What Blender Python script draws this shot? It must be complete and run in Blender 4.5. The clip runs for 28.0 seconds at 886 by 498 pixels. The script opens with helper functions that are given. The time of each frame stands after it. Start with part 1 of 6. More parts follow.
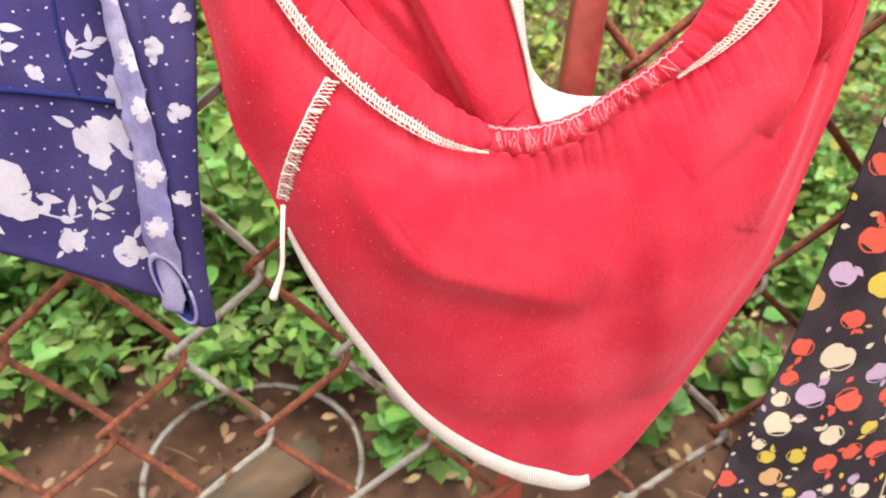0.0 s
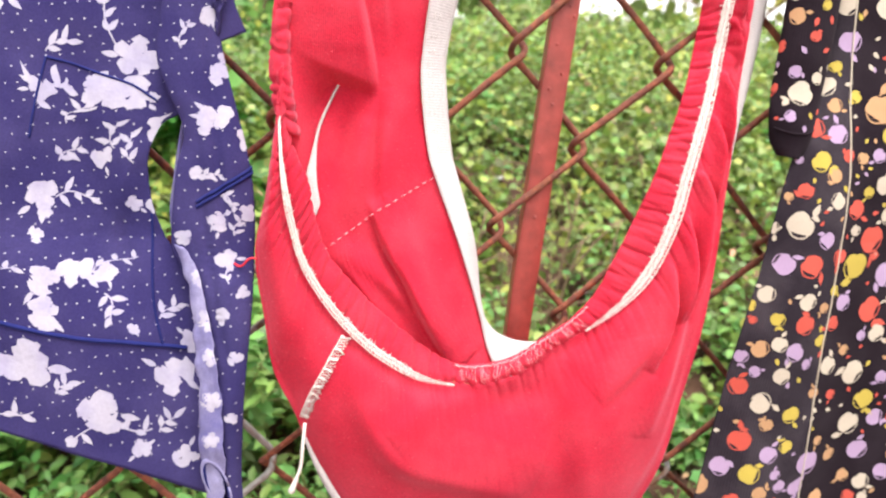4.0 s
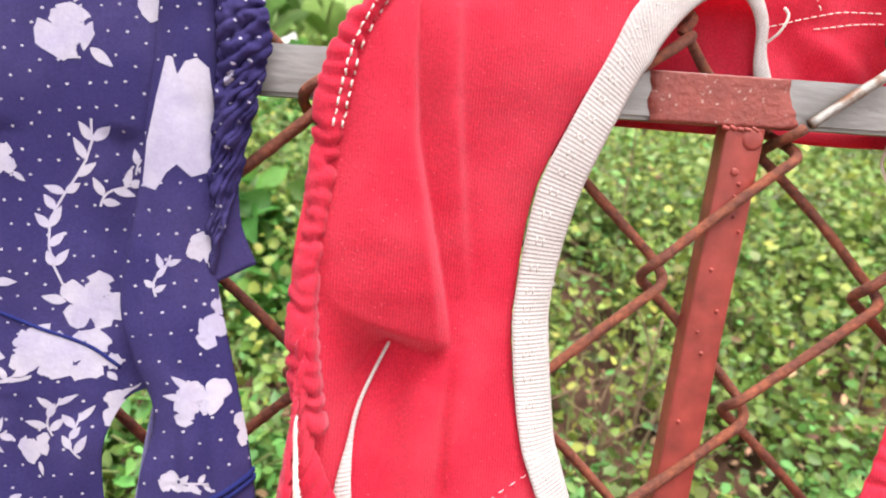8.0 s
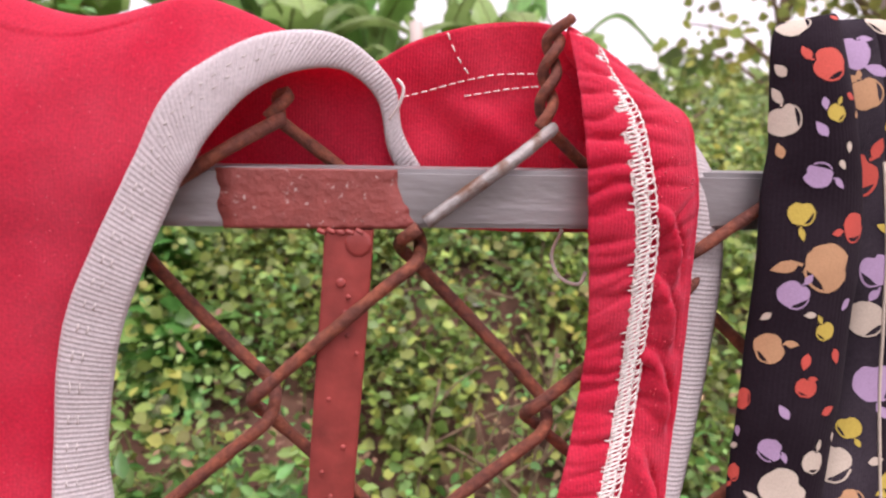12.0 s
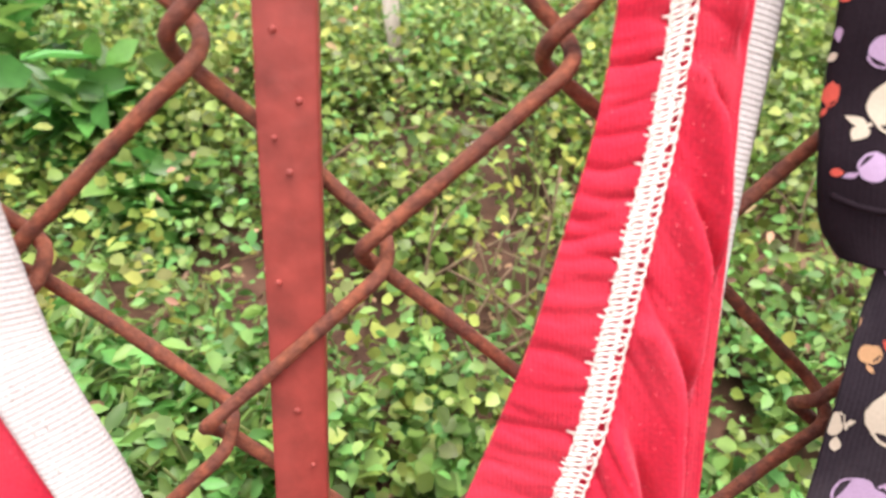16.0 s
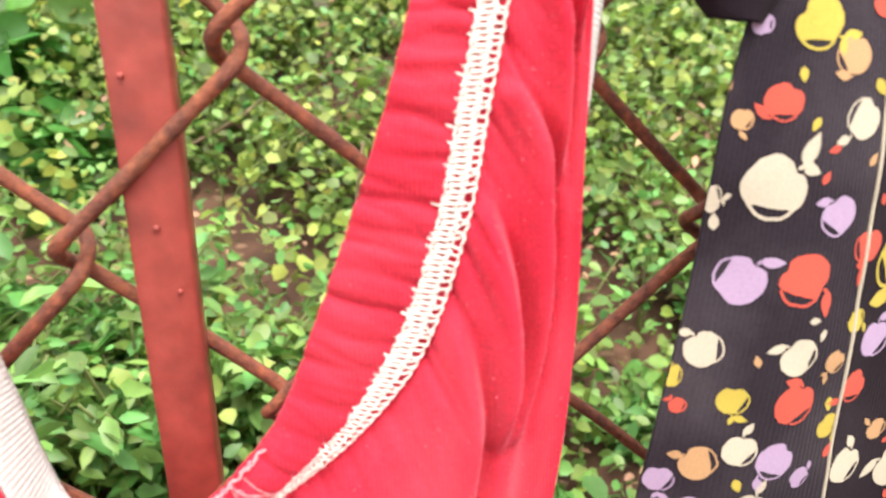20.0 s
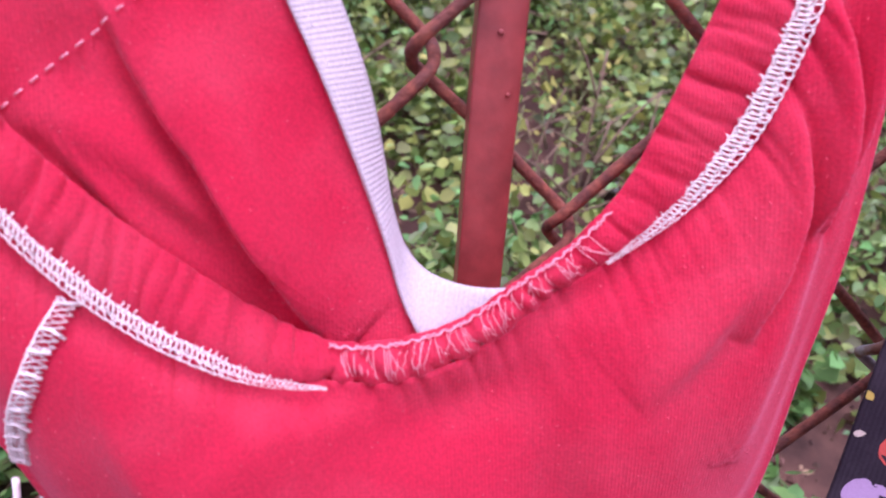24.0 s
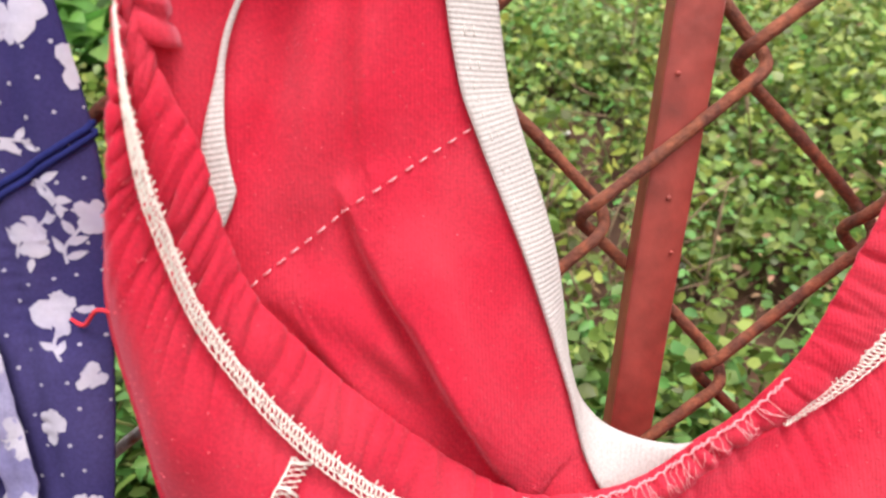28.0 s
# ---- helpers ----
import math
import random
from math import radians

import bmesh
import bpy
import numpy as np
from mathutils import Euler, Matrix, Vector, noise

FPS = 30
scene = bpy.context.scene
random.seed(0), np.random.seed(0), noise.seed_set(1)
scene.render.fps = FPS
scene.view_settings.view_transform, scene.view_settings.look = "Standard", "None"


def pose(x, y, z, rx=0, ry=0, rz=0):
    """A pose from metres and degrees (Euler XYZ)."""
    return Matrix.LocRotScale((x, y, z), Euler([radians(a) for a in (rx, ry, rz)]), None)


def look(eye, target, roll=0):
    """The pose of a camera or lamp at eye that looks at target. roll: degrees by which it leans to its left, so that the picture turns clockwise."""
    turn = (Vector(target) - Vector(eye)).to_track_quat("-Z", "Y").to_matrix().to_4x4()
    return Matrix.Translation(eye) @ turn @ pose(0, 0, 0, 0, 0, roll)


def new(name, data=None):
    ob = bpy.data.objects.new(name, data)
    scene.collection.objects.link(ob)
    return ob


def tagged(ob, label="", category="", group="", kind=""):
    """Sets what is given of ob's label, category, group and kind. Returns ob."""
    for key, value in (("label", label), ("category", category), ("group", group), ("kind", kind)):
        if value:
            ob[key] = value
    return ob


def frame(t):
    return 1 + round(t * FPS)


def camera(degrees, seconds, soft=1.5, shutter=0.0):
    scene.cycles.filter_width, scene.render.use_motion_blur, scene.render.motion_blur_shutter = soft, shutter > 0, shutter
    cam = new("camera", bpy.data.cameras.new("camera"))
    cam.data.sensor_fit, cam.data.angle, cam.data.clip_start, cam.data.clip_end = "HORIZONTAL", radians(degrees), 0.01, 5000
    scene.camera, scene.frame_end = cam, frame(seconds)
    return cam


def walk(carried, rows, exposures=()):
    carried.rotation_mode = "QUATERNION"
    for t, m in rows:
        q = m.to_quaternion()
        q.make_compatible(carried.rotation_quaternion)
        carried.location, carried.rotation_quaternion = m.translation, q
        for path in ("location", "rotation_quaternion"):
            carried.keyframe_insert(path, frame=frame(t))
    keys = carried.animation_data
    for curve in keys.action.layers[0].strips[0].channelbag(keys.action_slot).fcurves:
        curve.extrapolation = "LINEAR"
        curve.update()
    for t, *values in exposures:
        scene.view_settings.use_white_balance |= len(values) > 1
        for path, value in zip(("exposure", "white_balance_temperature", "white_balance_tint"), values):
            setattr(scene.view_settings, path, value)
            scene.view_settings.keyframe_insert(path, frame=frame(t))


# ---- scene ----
cam = camera(66.0, 28.0, soft=2.0)
PATH = [
    (0, (0.0588, -0.3241, 1.0120), (0.1051, 0.1266, 0.8007), 2.19),
    (0.5, (0.0708, -0.3418, 1.0126), (0.1199, 0.1115, 0.8075), 1.78),
    (1, (0.0673, -0.3506, 1.0399), (0.1184, 0.0961, 0.8211), 2.32),
    (1.5, (0.0679, -0.3688, 1.0469), (0.1125, 0.0891, 0.8512), 2.09),
    (2, (0.0538, -0.3874, 1.0579), (0.1163, 0.0767, 0.8826), 2.87),
    (2.5, (0.0482, -0.3944, 1.0720), (0.1159, 0.0729, 0.9076), 3.32),
    (3, (0.0444, -0.4026, 1.0878), (0.1132, 0.0669, 0.9301), 3.52),
    (3.5, (0.0410, -0.4084, 1.0906), (0.1166, 0.0665, 0.9535), 3.58),
    (4, (0.0362, -0.4128, 1.0975), (0.1111, 0.0672, 0.9791), 3.81),
    (4.5, (0.0316, -0.4129, 1.1133), (0.1071, 0.0681, 0.9996), 3.81),
    (6.5, (0.0441, -0.3471, 1.1364), (0.0925, 0.1417, 1.0426), 4.15),
    (7, (0.0480, -0.3201, 1.1527), (0.0947, 0.1679, 1.0544), 4.24),
    (7.5, (0.0416, -0.2896, 1.1673), (0.0816, 0.2000, 1.0742), 4.12),
    (8, (0.0287, -0.2639, 1.1695), (0.0718, 0.2272, 1.0857), 4.69),
    (8.5, (0.0295, -0.2375, 1.1935), (0.0742, 0.2527, 1.1058), 4.12),
    (9, (0.0483, -0.2251, 1.2057), (0.0981, 0.2663, 1.1284), 3.51),
    (9.5, (0.0706, -0.2260, 1.2166), (0.1201, 0.2672, 1.1510), 3.80),
    (10, (0.0995, -0.2305, 1.2287), (0.1512, 0.2623, 1.1621), 3.51),
    (10.5, (0.1281, -0.2306, 1.2331), (0.1791, 0.2615, 1.1609), 2.70),
    (11, (0.1500, -0.2335, 1.2349), (0.1989, 0.2587, 1.1617), 2.31),
    (11.5, (0.1661, -0.2265, 1.2243), (0.2127, 0.2646, 1.1424), 2.27),
    (12, (0.1772, -0.2200, 1.2138), (0.2201, 0.2705, 1.1267), 2.25),
    (12.5, (0.1819, -0.2100, 1.2096), (0.2404, 0.2724, 1.0920), 2.44),
    (13, (0.1907, -0.2086, 1.2000), (0.2410, 0.2731, 1.0756), 2.16),
    (13.5, (0.1881, -0.1989, 1.1833), (0.2363, 0.2813, 1.0528), 2.19),
    (15.5, (0.1745, -0.1804, 1.1367), (0.2201, 0.2905, 0.9747), -0.51),
    (16, (0.1833, -0.1784, 1.1280), (0.2286, 0.2911, 0.9618), -0.96),
    (16.5, (0.1937, -0.1870, 1.1260), (0.2503, 0.2823, 0.9633), -0.81),
    (17, (0.2077, -0.1992, 1.1244), (0.2780, 0.2706, 0.9683), -0.77),
    (17.5, (0.2175, -0.1962, 1.1207), (0.2981, 0.2706, 0.9606), -0.98),
    (18, (0.2229, -0.1930, 1.1164), (0.3051, 0.2722, 0.9527), -1.05),
    (18.5, (0.2240, -0.1849, 1.1054), (0.3080, 0.2812, 0.9451), -1.83),
    (19, (0.2221, -0.1779, 1.1053), (0.2830, 0.2782, 0.9095), -2.55),
    (19.5, (0.2052, -0.1870, 1.0865), (0.2847, 0.2725, 0.9063), -2.02),
    (20, (0.2026, -0.1879, 1.0778), (0.2827, 0.2709, 0.8960), -2.03),
    (20.5, (0.1989, -0.1895, 1.0715), (0.2640, 0.2682, 0.8810), -2.64),
    (22.5, (0.1634, -0.2039, 1.0504), (0.2195, 0.2538, 0.8571), -0.72),
    (23, (0.1434, -0.1993, 1.0394), (0.1994, 0.2576, 0.8441), -0.80),
    (23.5, (0.1298, -0.2072, 1.0330), (0.1854, 0.2508, 0.8402), 0.47),
    (24, (0.1155, -0.2193, 1.0341), (0.1683, 0.2424, 0.8497), 0.84),
    (24.5, (0.1011, -0.2350, 1.0377), (0.1587, 0.2300, 0.8632), 1.17),
    (25, (0.0936, -0.2416, 1.0402), (0.1450, 0.2246, 0.8670), 1.07),
    (25.5, (0.0865, -0.2422, 1.0410), (0.1376, 0.2247, 0.8698), 1.07),
    (26, (0.0779, -0.2336, 1.0449), (0.1260, 0.2356, 0.8791), 1.06),
    (26.5, (0.0695, -0.2275, 1.0485), (0.1096, 0.2422, 0.8819), 1.50),
    (27, (0.0614, -0.2195, 1.0554), (0.0989, 0.2522, 0.8936), 1.61),
    (27.5, (0.0621, -0.2158, 1.0614), (0.0992, 0.2578, 0.9055), 1.35),
    (28, (0.0677, -0.2199, 1.0685), (0.1000, 0.2568, 0.9211), 0.80),
]
cam.data.dof.use_dof = True
cam.data.dof.focus_distance, cam.data.dof.aperture_fstop = 0.28, 13.0
# the phone's exposure and white balance drift along the way
EXPOSURES = [(0, 1.32, 7000, 10), (1, 1.37, 6500, 12), (4, 1.32, 6500, 14), (8.5, 1.17, 6500, 14), (9.5, 1.02, 6500, 14), (10.3, 0.69, 6500, 16), (11, 0.46, 6500, 22), (12, 0.51, 6400, 32), (12.5, 0.60, 6300, 32), (13, 0.78, 6300, 30), (13.5, 0.93, 6300, 26), (15.5, 1.2, 6500, 16),
             (17.4, 1.36, 6500, 16), (18.0, 1.47, 6600, 8), (20.5, 1.42, 6600, 8), (22.5, 0.80, 5700, 44), (24, 0.74, 5500, 58), (25.8, 0.74, 5500, 58), (26.4, 0.82, 6300, 24), (27, 0.97, 6800, 12), (28, 0.92, 6600, 14)]
walk(cam, [(t, look(eye, target, roll)) for t, eye, target, roll in PATH], EXPOSURES)
# ---------------------------------------------------------------- world and light
world = bpy.data.worlds.new("world")
scene.world = world
world.use_nodes = True
wn = world.node_tree.nodes
sky = wn.new("ShaderNodeTexSky")
sky.sky_type = "NISHITA"
sky.sun_disc = False
sky.sun_elevation, sky.sun_rotation = radians(72), radians(160)
sky.air_density, sky.dust_density, sky.ozone_density = 1.0, 6.0, 0.6
# overcast: the blue of the sky is washed out by cloud
washed = wn.new("ShaderNodeMixRGB")
washed.inputs[0].default_value = 0.75
washed.inputs[2].default_value = (9.2, 9.0, 8.7, 1)
world.node_tree.links.new(sky.outputs[0], washed.inputs[1])
world.node_tree.links.new(washed.outputs[0], wn["Background"].inputs[0])
wn["Background"].inputs[1].default_value = 0.125
sun = new("sun", bpy.data.lights.new("sun", "SUN"))
sun.data.energy, sun.data.angle, sun.data.color = 1.9, radians(28), (1.0, 0.96, 0.9)
sun.matrix_world = look((0.4, -1.1, 4.6), (0, 0, 1))


# ---------------------------------------------------------------- materials
def material(name, colour, rough=0.7, metal=0.0, grain=None, bump=0.0, bump_scale=800.0, second=None, mix_scale=60.0,
             mix_edge=(0.4, 0.6), random_value=0.0, random_hue=0.0, island=False, sheen=0.0, through_light=0.0, spec=0.5,
             stretch=(1, 1, 1)):
    """A procedural surface: colour varied by grain noise, an optional second colour in patches, fine bump."""
    m = bpy.data.materials.new(name)
    m.use_nodes = True
    nt = m.node_tree
    n, link = nt.nodes, nt.links.new
    b = n["Principled BSDF"]
    b.inputs["Roughness"].default_value, b.inputs["Metallic"].default_value = rough, metal
    b.inputs["Specular IOR Level"].default_value = spec
    b.inputs["Sheen Weight"].default_value = sheen
    tc = n.new("ShaderNodeTexCoord")
    mp = n.new("ShaderNodeMapping")
    mp.inputs["Scale"].default_value = stretch
    link(tc.outputs["Object"], mp.inputs[0])
    base = n.new("ShaderNodeRGB")
    base.outputs[0].default_value = (*colour, 1)
    out = base.outputs[0]
    if second is not None:
        nz = n.new("ShaderNodeTexNoise")
        nz.inputs["Scale"].default_value, nz.inputs["Detail"].default_value = mix_scale, 6
        link(mp.outputs[0], nz.inputs["Vector"])
        rp = n.new("ShaderNodeMapRange")
        rp.inputs[1].default_value, rp.inputs[2].default_value = mix_edge
        link(nz.outputs[0], rp.inputs[0])
        mx = n.new("ShaderNodeMixRGB")
        mx.inputs[2].default_value = (*second, 1)
        link(rp.outputs[0], mx.inputs[0])
        link(out, mx.inputs[1])
        out = mx.outputs[0]
    if grain:
        nz = n.new("ShaderNodeTexNoise")
        nz.inputs["Scale"].default_value, nz.inputs["Detail"].default_value = grain[0], 5
        link(mp.outputs[0], nz.inputs["Vector"])
        rp = n.new("ShaderNodeMapRange")
        rp.inputs[1].default_value, rp.inputs[2].default_value = 0.25, 0.75
        rp.inputs[3].default_value, rp.inputs[4].default_value = 1 - grain[1], 1 + grain[1]
        link(nz.outputs[0], rp.inputs[0])
        hs = n.new("ShaderNodeHueSaturation")
        link(out, hs.inputs["Color"])
        link(rp.outputs[0], hs.inputs["Value"])
        out = hs.outputs[0]
    if random_value or random_hue:
        if island:
            rnd = n.new("ShaderNodeNewGeometry").outputs["Random Per Island"]
        else:
            rnd = n.new("ShaderNodeObjectInfo").outputs["Random"]
        hs = n.new("ShaderNodeHueSaturation")
        a, c = n.new("ShaderNodeMapRange"), n.new("ShaderNodeMapRange")
        a.inputs[3].default_value, a.inputs[4].default_value = 1 - random_value, 1 + random_value
        c.inputs[3].default_value, c.inputs[4].default_value = 0.5 - random_hue, 0.5 + random_hue
        wob = n.new("ShaderNodeMath")
        wob.operation = "FRACT"
        mul = n.new("ShaderNodeMath")
        mul.operation = "MULTIPLY"
        mul.inputs[1].default_value = 7.31
        link(rnd, mul.inputs[0])
        link(mul.outputs[0], wob.inputs[0])
        link(rnd, a.inputs[0])
        link(wob.outputs[0], c.inputs[0])
        link(out, hs.inputs["Color"])
        link(a.outputs[0], hs.inputs["Value"])
        link(c.outputs[0], hs.inputs["Hue"])
        out = hs.outputs[0]
    link(out, b.inputs["Base Color"])
    if bump:
        nz = n.new("ShaderNodeTexNoise")
        nz.inputs["Scale"].default_value, nz.inputs["Detail"].default_value = bump_scale, 4
        link(mp.outputs[0], nz.inputs["Vector"])
        bp = n.new("ShaderNodeBump")
        bp.inputs["Strength"].default_value, bp.inputs["Distance"].default_value = bump, 0.001
        link(nz.outputs[0], bp.inputs["Height"])
        link(bp.outputs[0], b.inputs["Normal"])
    if through_light:
        tr = n.new("ShaderNodeBsdfTranslucent")
        link(out, tr.inputs[0])
        ms = n.new("ShaderNodeMixShader")
        ms.inputs[0].default_value = through_light
        link(b.outputs[0], ms.inputs[1])
        link(tr.outputs[0], ms.inputs[2])
        link(ms.outputs[0], n["Material Output"].inputs[0])
    return m


def woven(name, colour, worn, rib=1400.0, rib_bump=0.25, along="U", through_light=0.15, sheen=0.25, pills=True, weave=False, rib_weight=1.0, deep=0.0002):
    """Cloth: faded patches, fine ribs along one thread direction (UV in metres), pilling."""
    m = material(name, colour, rough=1.0, grain=(1100, 0.16), second=worn, mix_scale=28, mix_edge=(0.42, 0.75),
                 sheen=sheen, through_light=through_light, spec=0.06)
    n, link = m.node_tree.nodes, m.node_tree.links.new
    b = n["Principled BSDF"]
    b.inputs["Sheen Roughness"].default_value = 0.5
    b.inputs["Sheen Tint"].default_value = (*[min(1.0, c * 0.8 + 0.12) for c in worn], 1)
    uv = n.new("ShaderNodeUVMap")
    sp = n.new("ShaderNodeSeparateXYZ")
    link(uv.outputs[0], sp.inputs[0])

    def ribs(axis):
        w = n.new("ShaderNodeMath")
        w.operation = "MULTIPLY"
        w.inputs[1].default_value = rib * 6.283
        link(sp.outputs[axis], w.inputs[0])
        s = n.new("ShaderNodeMath")
        s.operation = "SINE"
        link(w.outputs[0], s.inputs[0])
        return s.outputs[0]

    if along == "X":
        flat = n.new("ShaderNodeTexCoord")
        link(flat.outputs["Object"], sp.inputs[0])
    h = ribs(1 if along == "V" else 0)
    if weave:
        mul = n.new("ShaderNodeMath")
        mul.operation = "MULTIPLY"
        link(h, mul.inputs[0])
        link(ribs(1 if along == "U" else 0), mul.inputs[1])
        h = mul.outputs[0]
    nz = n.new("ShaderNodeTexNoise")
    nz.inputs["Scale"].default_value, nz.inputs["Detail"].default_value = 900, 3
    tc = n.new("ShaderNodeTexCoord")
    link(tc.outputs["Object"], nz.inputs["Vector"])
    add = n.new("ShaderNodeMath")
    add.operation = "MULTIPLY_ADD"
    link(h, add.inputs[0])
    add.inputs[1].default_value = rib_weight
    coarse = n.new("ShaderNodeMath")
    coarse.operation = "MULTIPLY"
    coarse.inputs[1].default_value = 2.2
    link(nz.outputs[0], coarse.inputs[0])
    link(coarse.outputs[0], add.inputs[2])
    top = add.outputs[0]
    if pills:
        vo = n.new("ShaderNodeTexVoronoi")
        vo.inputs["Scale"].default_value = 330
        link(tc.outputs["Object"], vo.inputs["Vector"])
        rp = n.new("ShaderNodeMapRange")
        rp.inputs[1].default_value, rp.inputs[2].default_value = 0.22, 0.0
        rp.inputs[3].default_value, rp.inputs[4].default_value = 0.0, 3.2
        link(vo.outputs["Distance"], rp.inputs[0])
        ad = n.new("ShaderNodeMath")
        link(top, ad.inputs[0])
        link(rp.outputs[0], ad.inputs[1])
        top = ad.outputs[0]
    bp = n.new("ShaderNodeBump")
    bp.inputs["Strength"].default_value, bp.inputs["Distance"].default_value = rib_bump, deep
    link(top, bp.inputs["Height"])
    link(bp.outputs[0], b.inputs["Normal"])
    return m


RED = woven("red_cotton", (0.73, 0.037, 0.081), (0.79, 0.080, 0.130), rib=900, rib_bump=0.5, rib_weight=0.5, along="X", through_light=0.48, sheen=0.6)
RED.node_tree.nodes["Principled BSDF"].inputs["Sheen Tint"].default_value = (0.95, 0.42, 0.55, 1)
WHITE_RIB = woven("white_rib_knit", (0.60, 0.565, 0.56), (0.53, 0.49, 0.49), rib=640, rib_bump=0.4, along="V", pills=False, deep=0.00022)
NAVY = woven("navy_cotton", (0.040, 0.033, 0.125), (0.066, 0.055, 0.165), rib=1500, rib_bump=0.3, weave=True, pills=False, sheen=0.1)
NAVY_EDGE = woven("navy_piping", (0.02, 0.025, 0.13), (0.03, 0.035, 0.17), rib=1500, rib_bump=0.3, pills=False, sheen=0.1)
LINING = woven("faded_lining", (0.14, 0.13, 0.33), (0.36, 0.34, 0.50), rib=1500, rib_bump=0.3, weave=True, pills=False)
FADED = woven("faded_charcoal_knit", (0.026, 0.020, 0.027), (0.060, 0.050, 0.060), rib=800, rib_bump=0.5, rib_weight=0.6, pills=False, sheen=0.2, through_light=0.05)
BLACK = woven("charcoal_knit", (0.015, 0.010, 0.014), (0.027, 0.020, 0.026), rib=800, rib_bump=0.4, rib_weight=0.5, pills=False, sheen=0.15, through_light=0.05)
PRINT_WHITE = material("white_print", (0.42, 0.40, 0.49), rough=0.9, grain=(500, 0.06), bump=0.2, second=(0.35, 0.33, 0.46), mix_scale=60)
PRINT_CREAM = material("cream_print", (0.50, 0.44, 0.35), rough=0.9, grain=(2200, 0.14), bump=0.2, bump_scale=1800)
PRINT_LILAC = material("lilac_print", (0.38, 0.27, 0.42), rough=0.9, grain=(2200, 0.14), bump=0.2, bump_scale=1800)
PRINT_CORAL = material("coral_print", (0.50, 0.075, 0.05), rough=0.9, grain=(2200, 0.14), bump=0.2, bump_scale=1800)
PRINT_YELLOW = material("yellow_print", (0.46, 0.36, 0.06), rough=0.9, grain=(2200, 0.14), bump=0.2, bump_scale=1800)
PRINT_TAN = material("tan_print", (0.45, 0.26, 0.13), rough=0.9, grain=(2200, 0.14), bump=0.2, bump_scale=1800)
THREAD = material("white_thread", (0.78, 0.73, 0.68), rough=0.9, grain=(900, 0.1), bump=0.3, bump_scale=2500)
PINK_THREAD = material("pink_thread", (0.78, 0.36, 0.40), 0.9, grain=(900, 0.1))
RED_THREAD = material("red_thread", (0.66, 0.03, 0.05), rough=0.9, grain=(900, 0.1))
WIRE_RUST = material("rusty_wire", (0.13, 0.042, 0.027), rough=0.85, grain=(420, 0.4), second=(0.23, 0.07, 0.036), mix_scale=140,
                     mix_edge=(0.4, 0.6), bump=0.7, bump_scale=900, random_value=0.18)
WIRE_GREY = material("weathered_zinc", (0.36, 0.35, 0.33), rough=0.6, metal=0.45, grain=(300, 0.2), second=(0.19, 0.10, 0.06), mix_scale=70,
                     mix_edge=(0.52, 0.62), bump=0.5, bump_scale=900, random_value=0.1)
OXIDE = material("red_oxide_paint", (0.30, 0.052, 0.042), rough=0.45, grain=(160, 0.22), second=(0.17, 0.034, 0.027), mix_scale=45,
                 mix_edge=(0.5, 0.75), bump=0.35, bump_scale=180)
OXIDE_WORN = material("worn_oxide_paint", (0.26, 0.062, 0.05), rough=0.5, grain=(160, 0.18), second=(0.45, 0.30, 0.27), mix_scale=380,
                      mix_edge=(0.63, 0.7), bump=0.6, bump_scale=420)
ZINC = material("galvanised_steel", (0.34, 0.335, 0.335), rough=0.5, metal=0.55, grain=(120, 0.12), second=(0.22, 0.215, 0.21), mix_scale=70,
                mix_edge=(0.45, 0.7), bump=0.25, bump_scale=500, stretch=(0.25, 1, 1))
SOIL = material("dark_soil", (0.064, 0.030, 0.019), rough=0.95, grain=(40, 0.4), second=(0.16, 0.082, 0.053), mix_scale=9, mix_edge=(0.4, 0.7),
                bump=1.0, bump_scale=60)
LEAF_A = material("bright_leaf", (0.165, 0.33, 0.080), rough=0.45, grain=(60, 0.2), random_value=0.45, random_hue=0.035, island=True, through_light=0.35)
LEAF_B = material("creeper_leaf", (0.178, 0.265, 0.055), rough=0.45, grain=(60, 0.2), random_value=0.62, random_hue=0.032, island=True, through_light=0.25)
LEAF_Y = material("yellow_leaf", (0.32, 0.37, 0.08), rough=0.6, grain=(60, 0.2), random_value=0.55, random_hue=0.035, island=True, through_light=0.35)
LEAF_C = material("glossy_leaf", (0.12, 0.28, 0.06), rough=0.35, grain=(60, 0.2), random_value=0.5, random_hue=0.03, island=True, through_light=0.35)
LEAF_D = material("hedge_leaf", (0.19, 0.275, 0.065), rough=0.6, grain=(30, 0.2), random_value=0.65, random_hue=0.035, island=True, through_light=0.3)
BANANA = material("banana_leaf", (0.26, 0.44, 0.14), rough=0.45, grain=(12, 0.2), random_value=0.3, random_hue=0.025, through_light=0.45, stretch=(1, 1, 1))
STEM = material("green_stem", (0.16, 0.20, 0.06), rough=0.7, grain=(40, 0.3), bump=0.4, bump_scale=80)
TWIG = material("dry_twig", (0.20, 0.14, 0.085), rough=0.9, grain=(80, 0.3), bump=0.5, bump_scale=200)
POLE = material("bleached_wood", (0.60, 0.54, 0.49), rough=0.85, grain=(60, 0.2), second=(0.34, 0.25, 0.2), mix_scale=20, bump=0.6, bump_scale=120,
                stretch=(1, 1, 0.15))
STONE = material("grey_stone", (0.17, 0.11, 0.07), rough=0.9, grain=(30, 0.25), second=(0.09, 0.07, 0.05), mix_scale=12, bump=0.8, bump_scale=70)
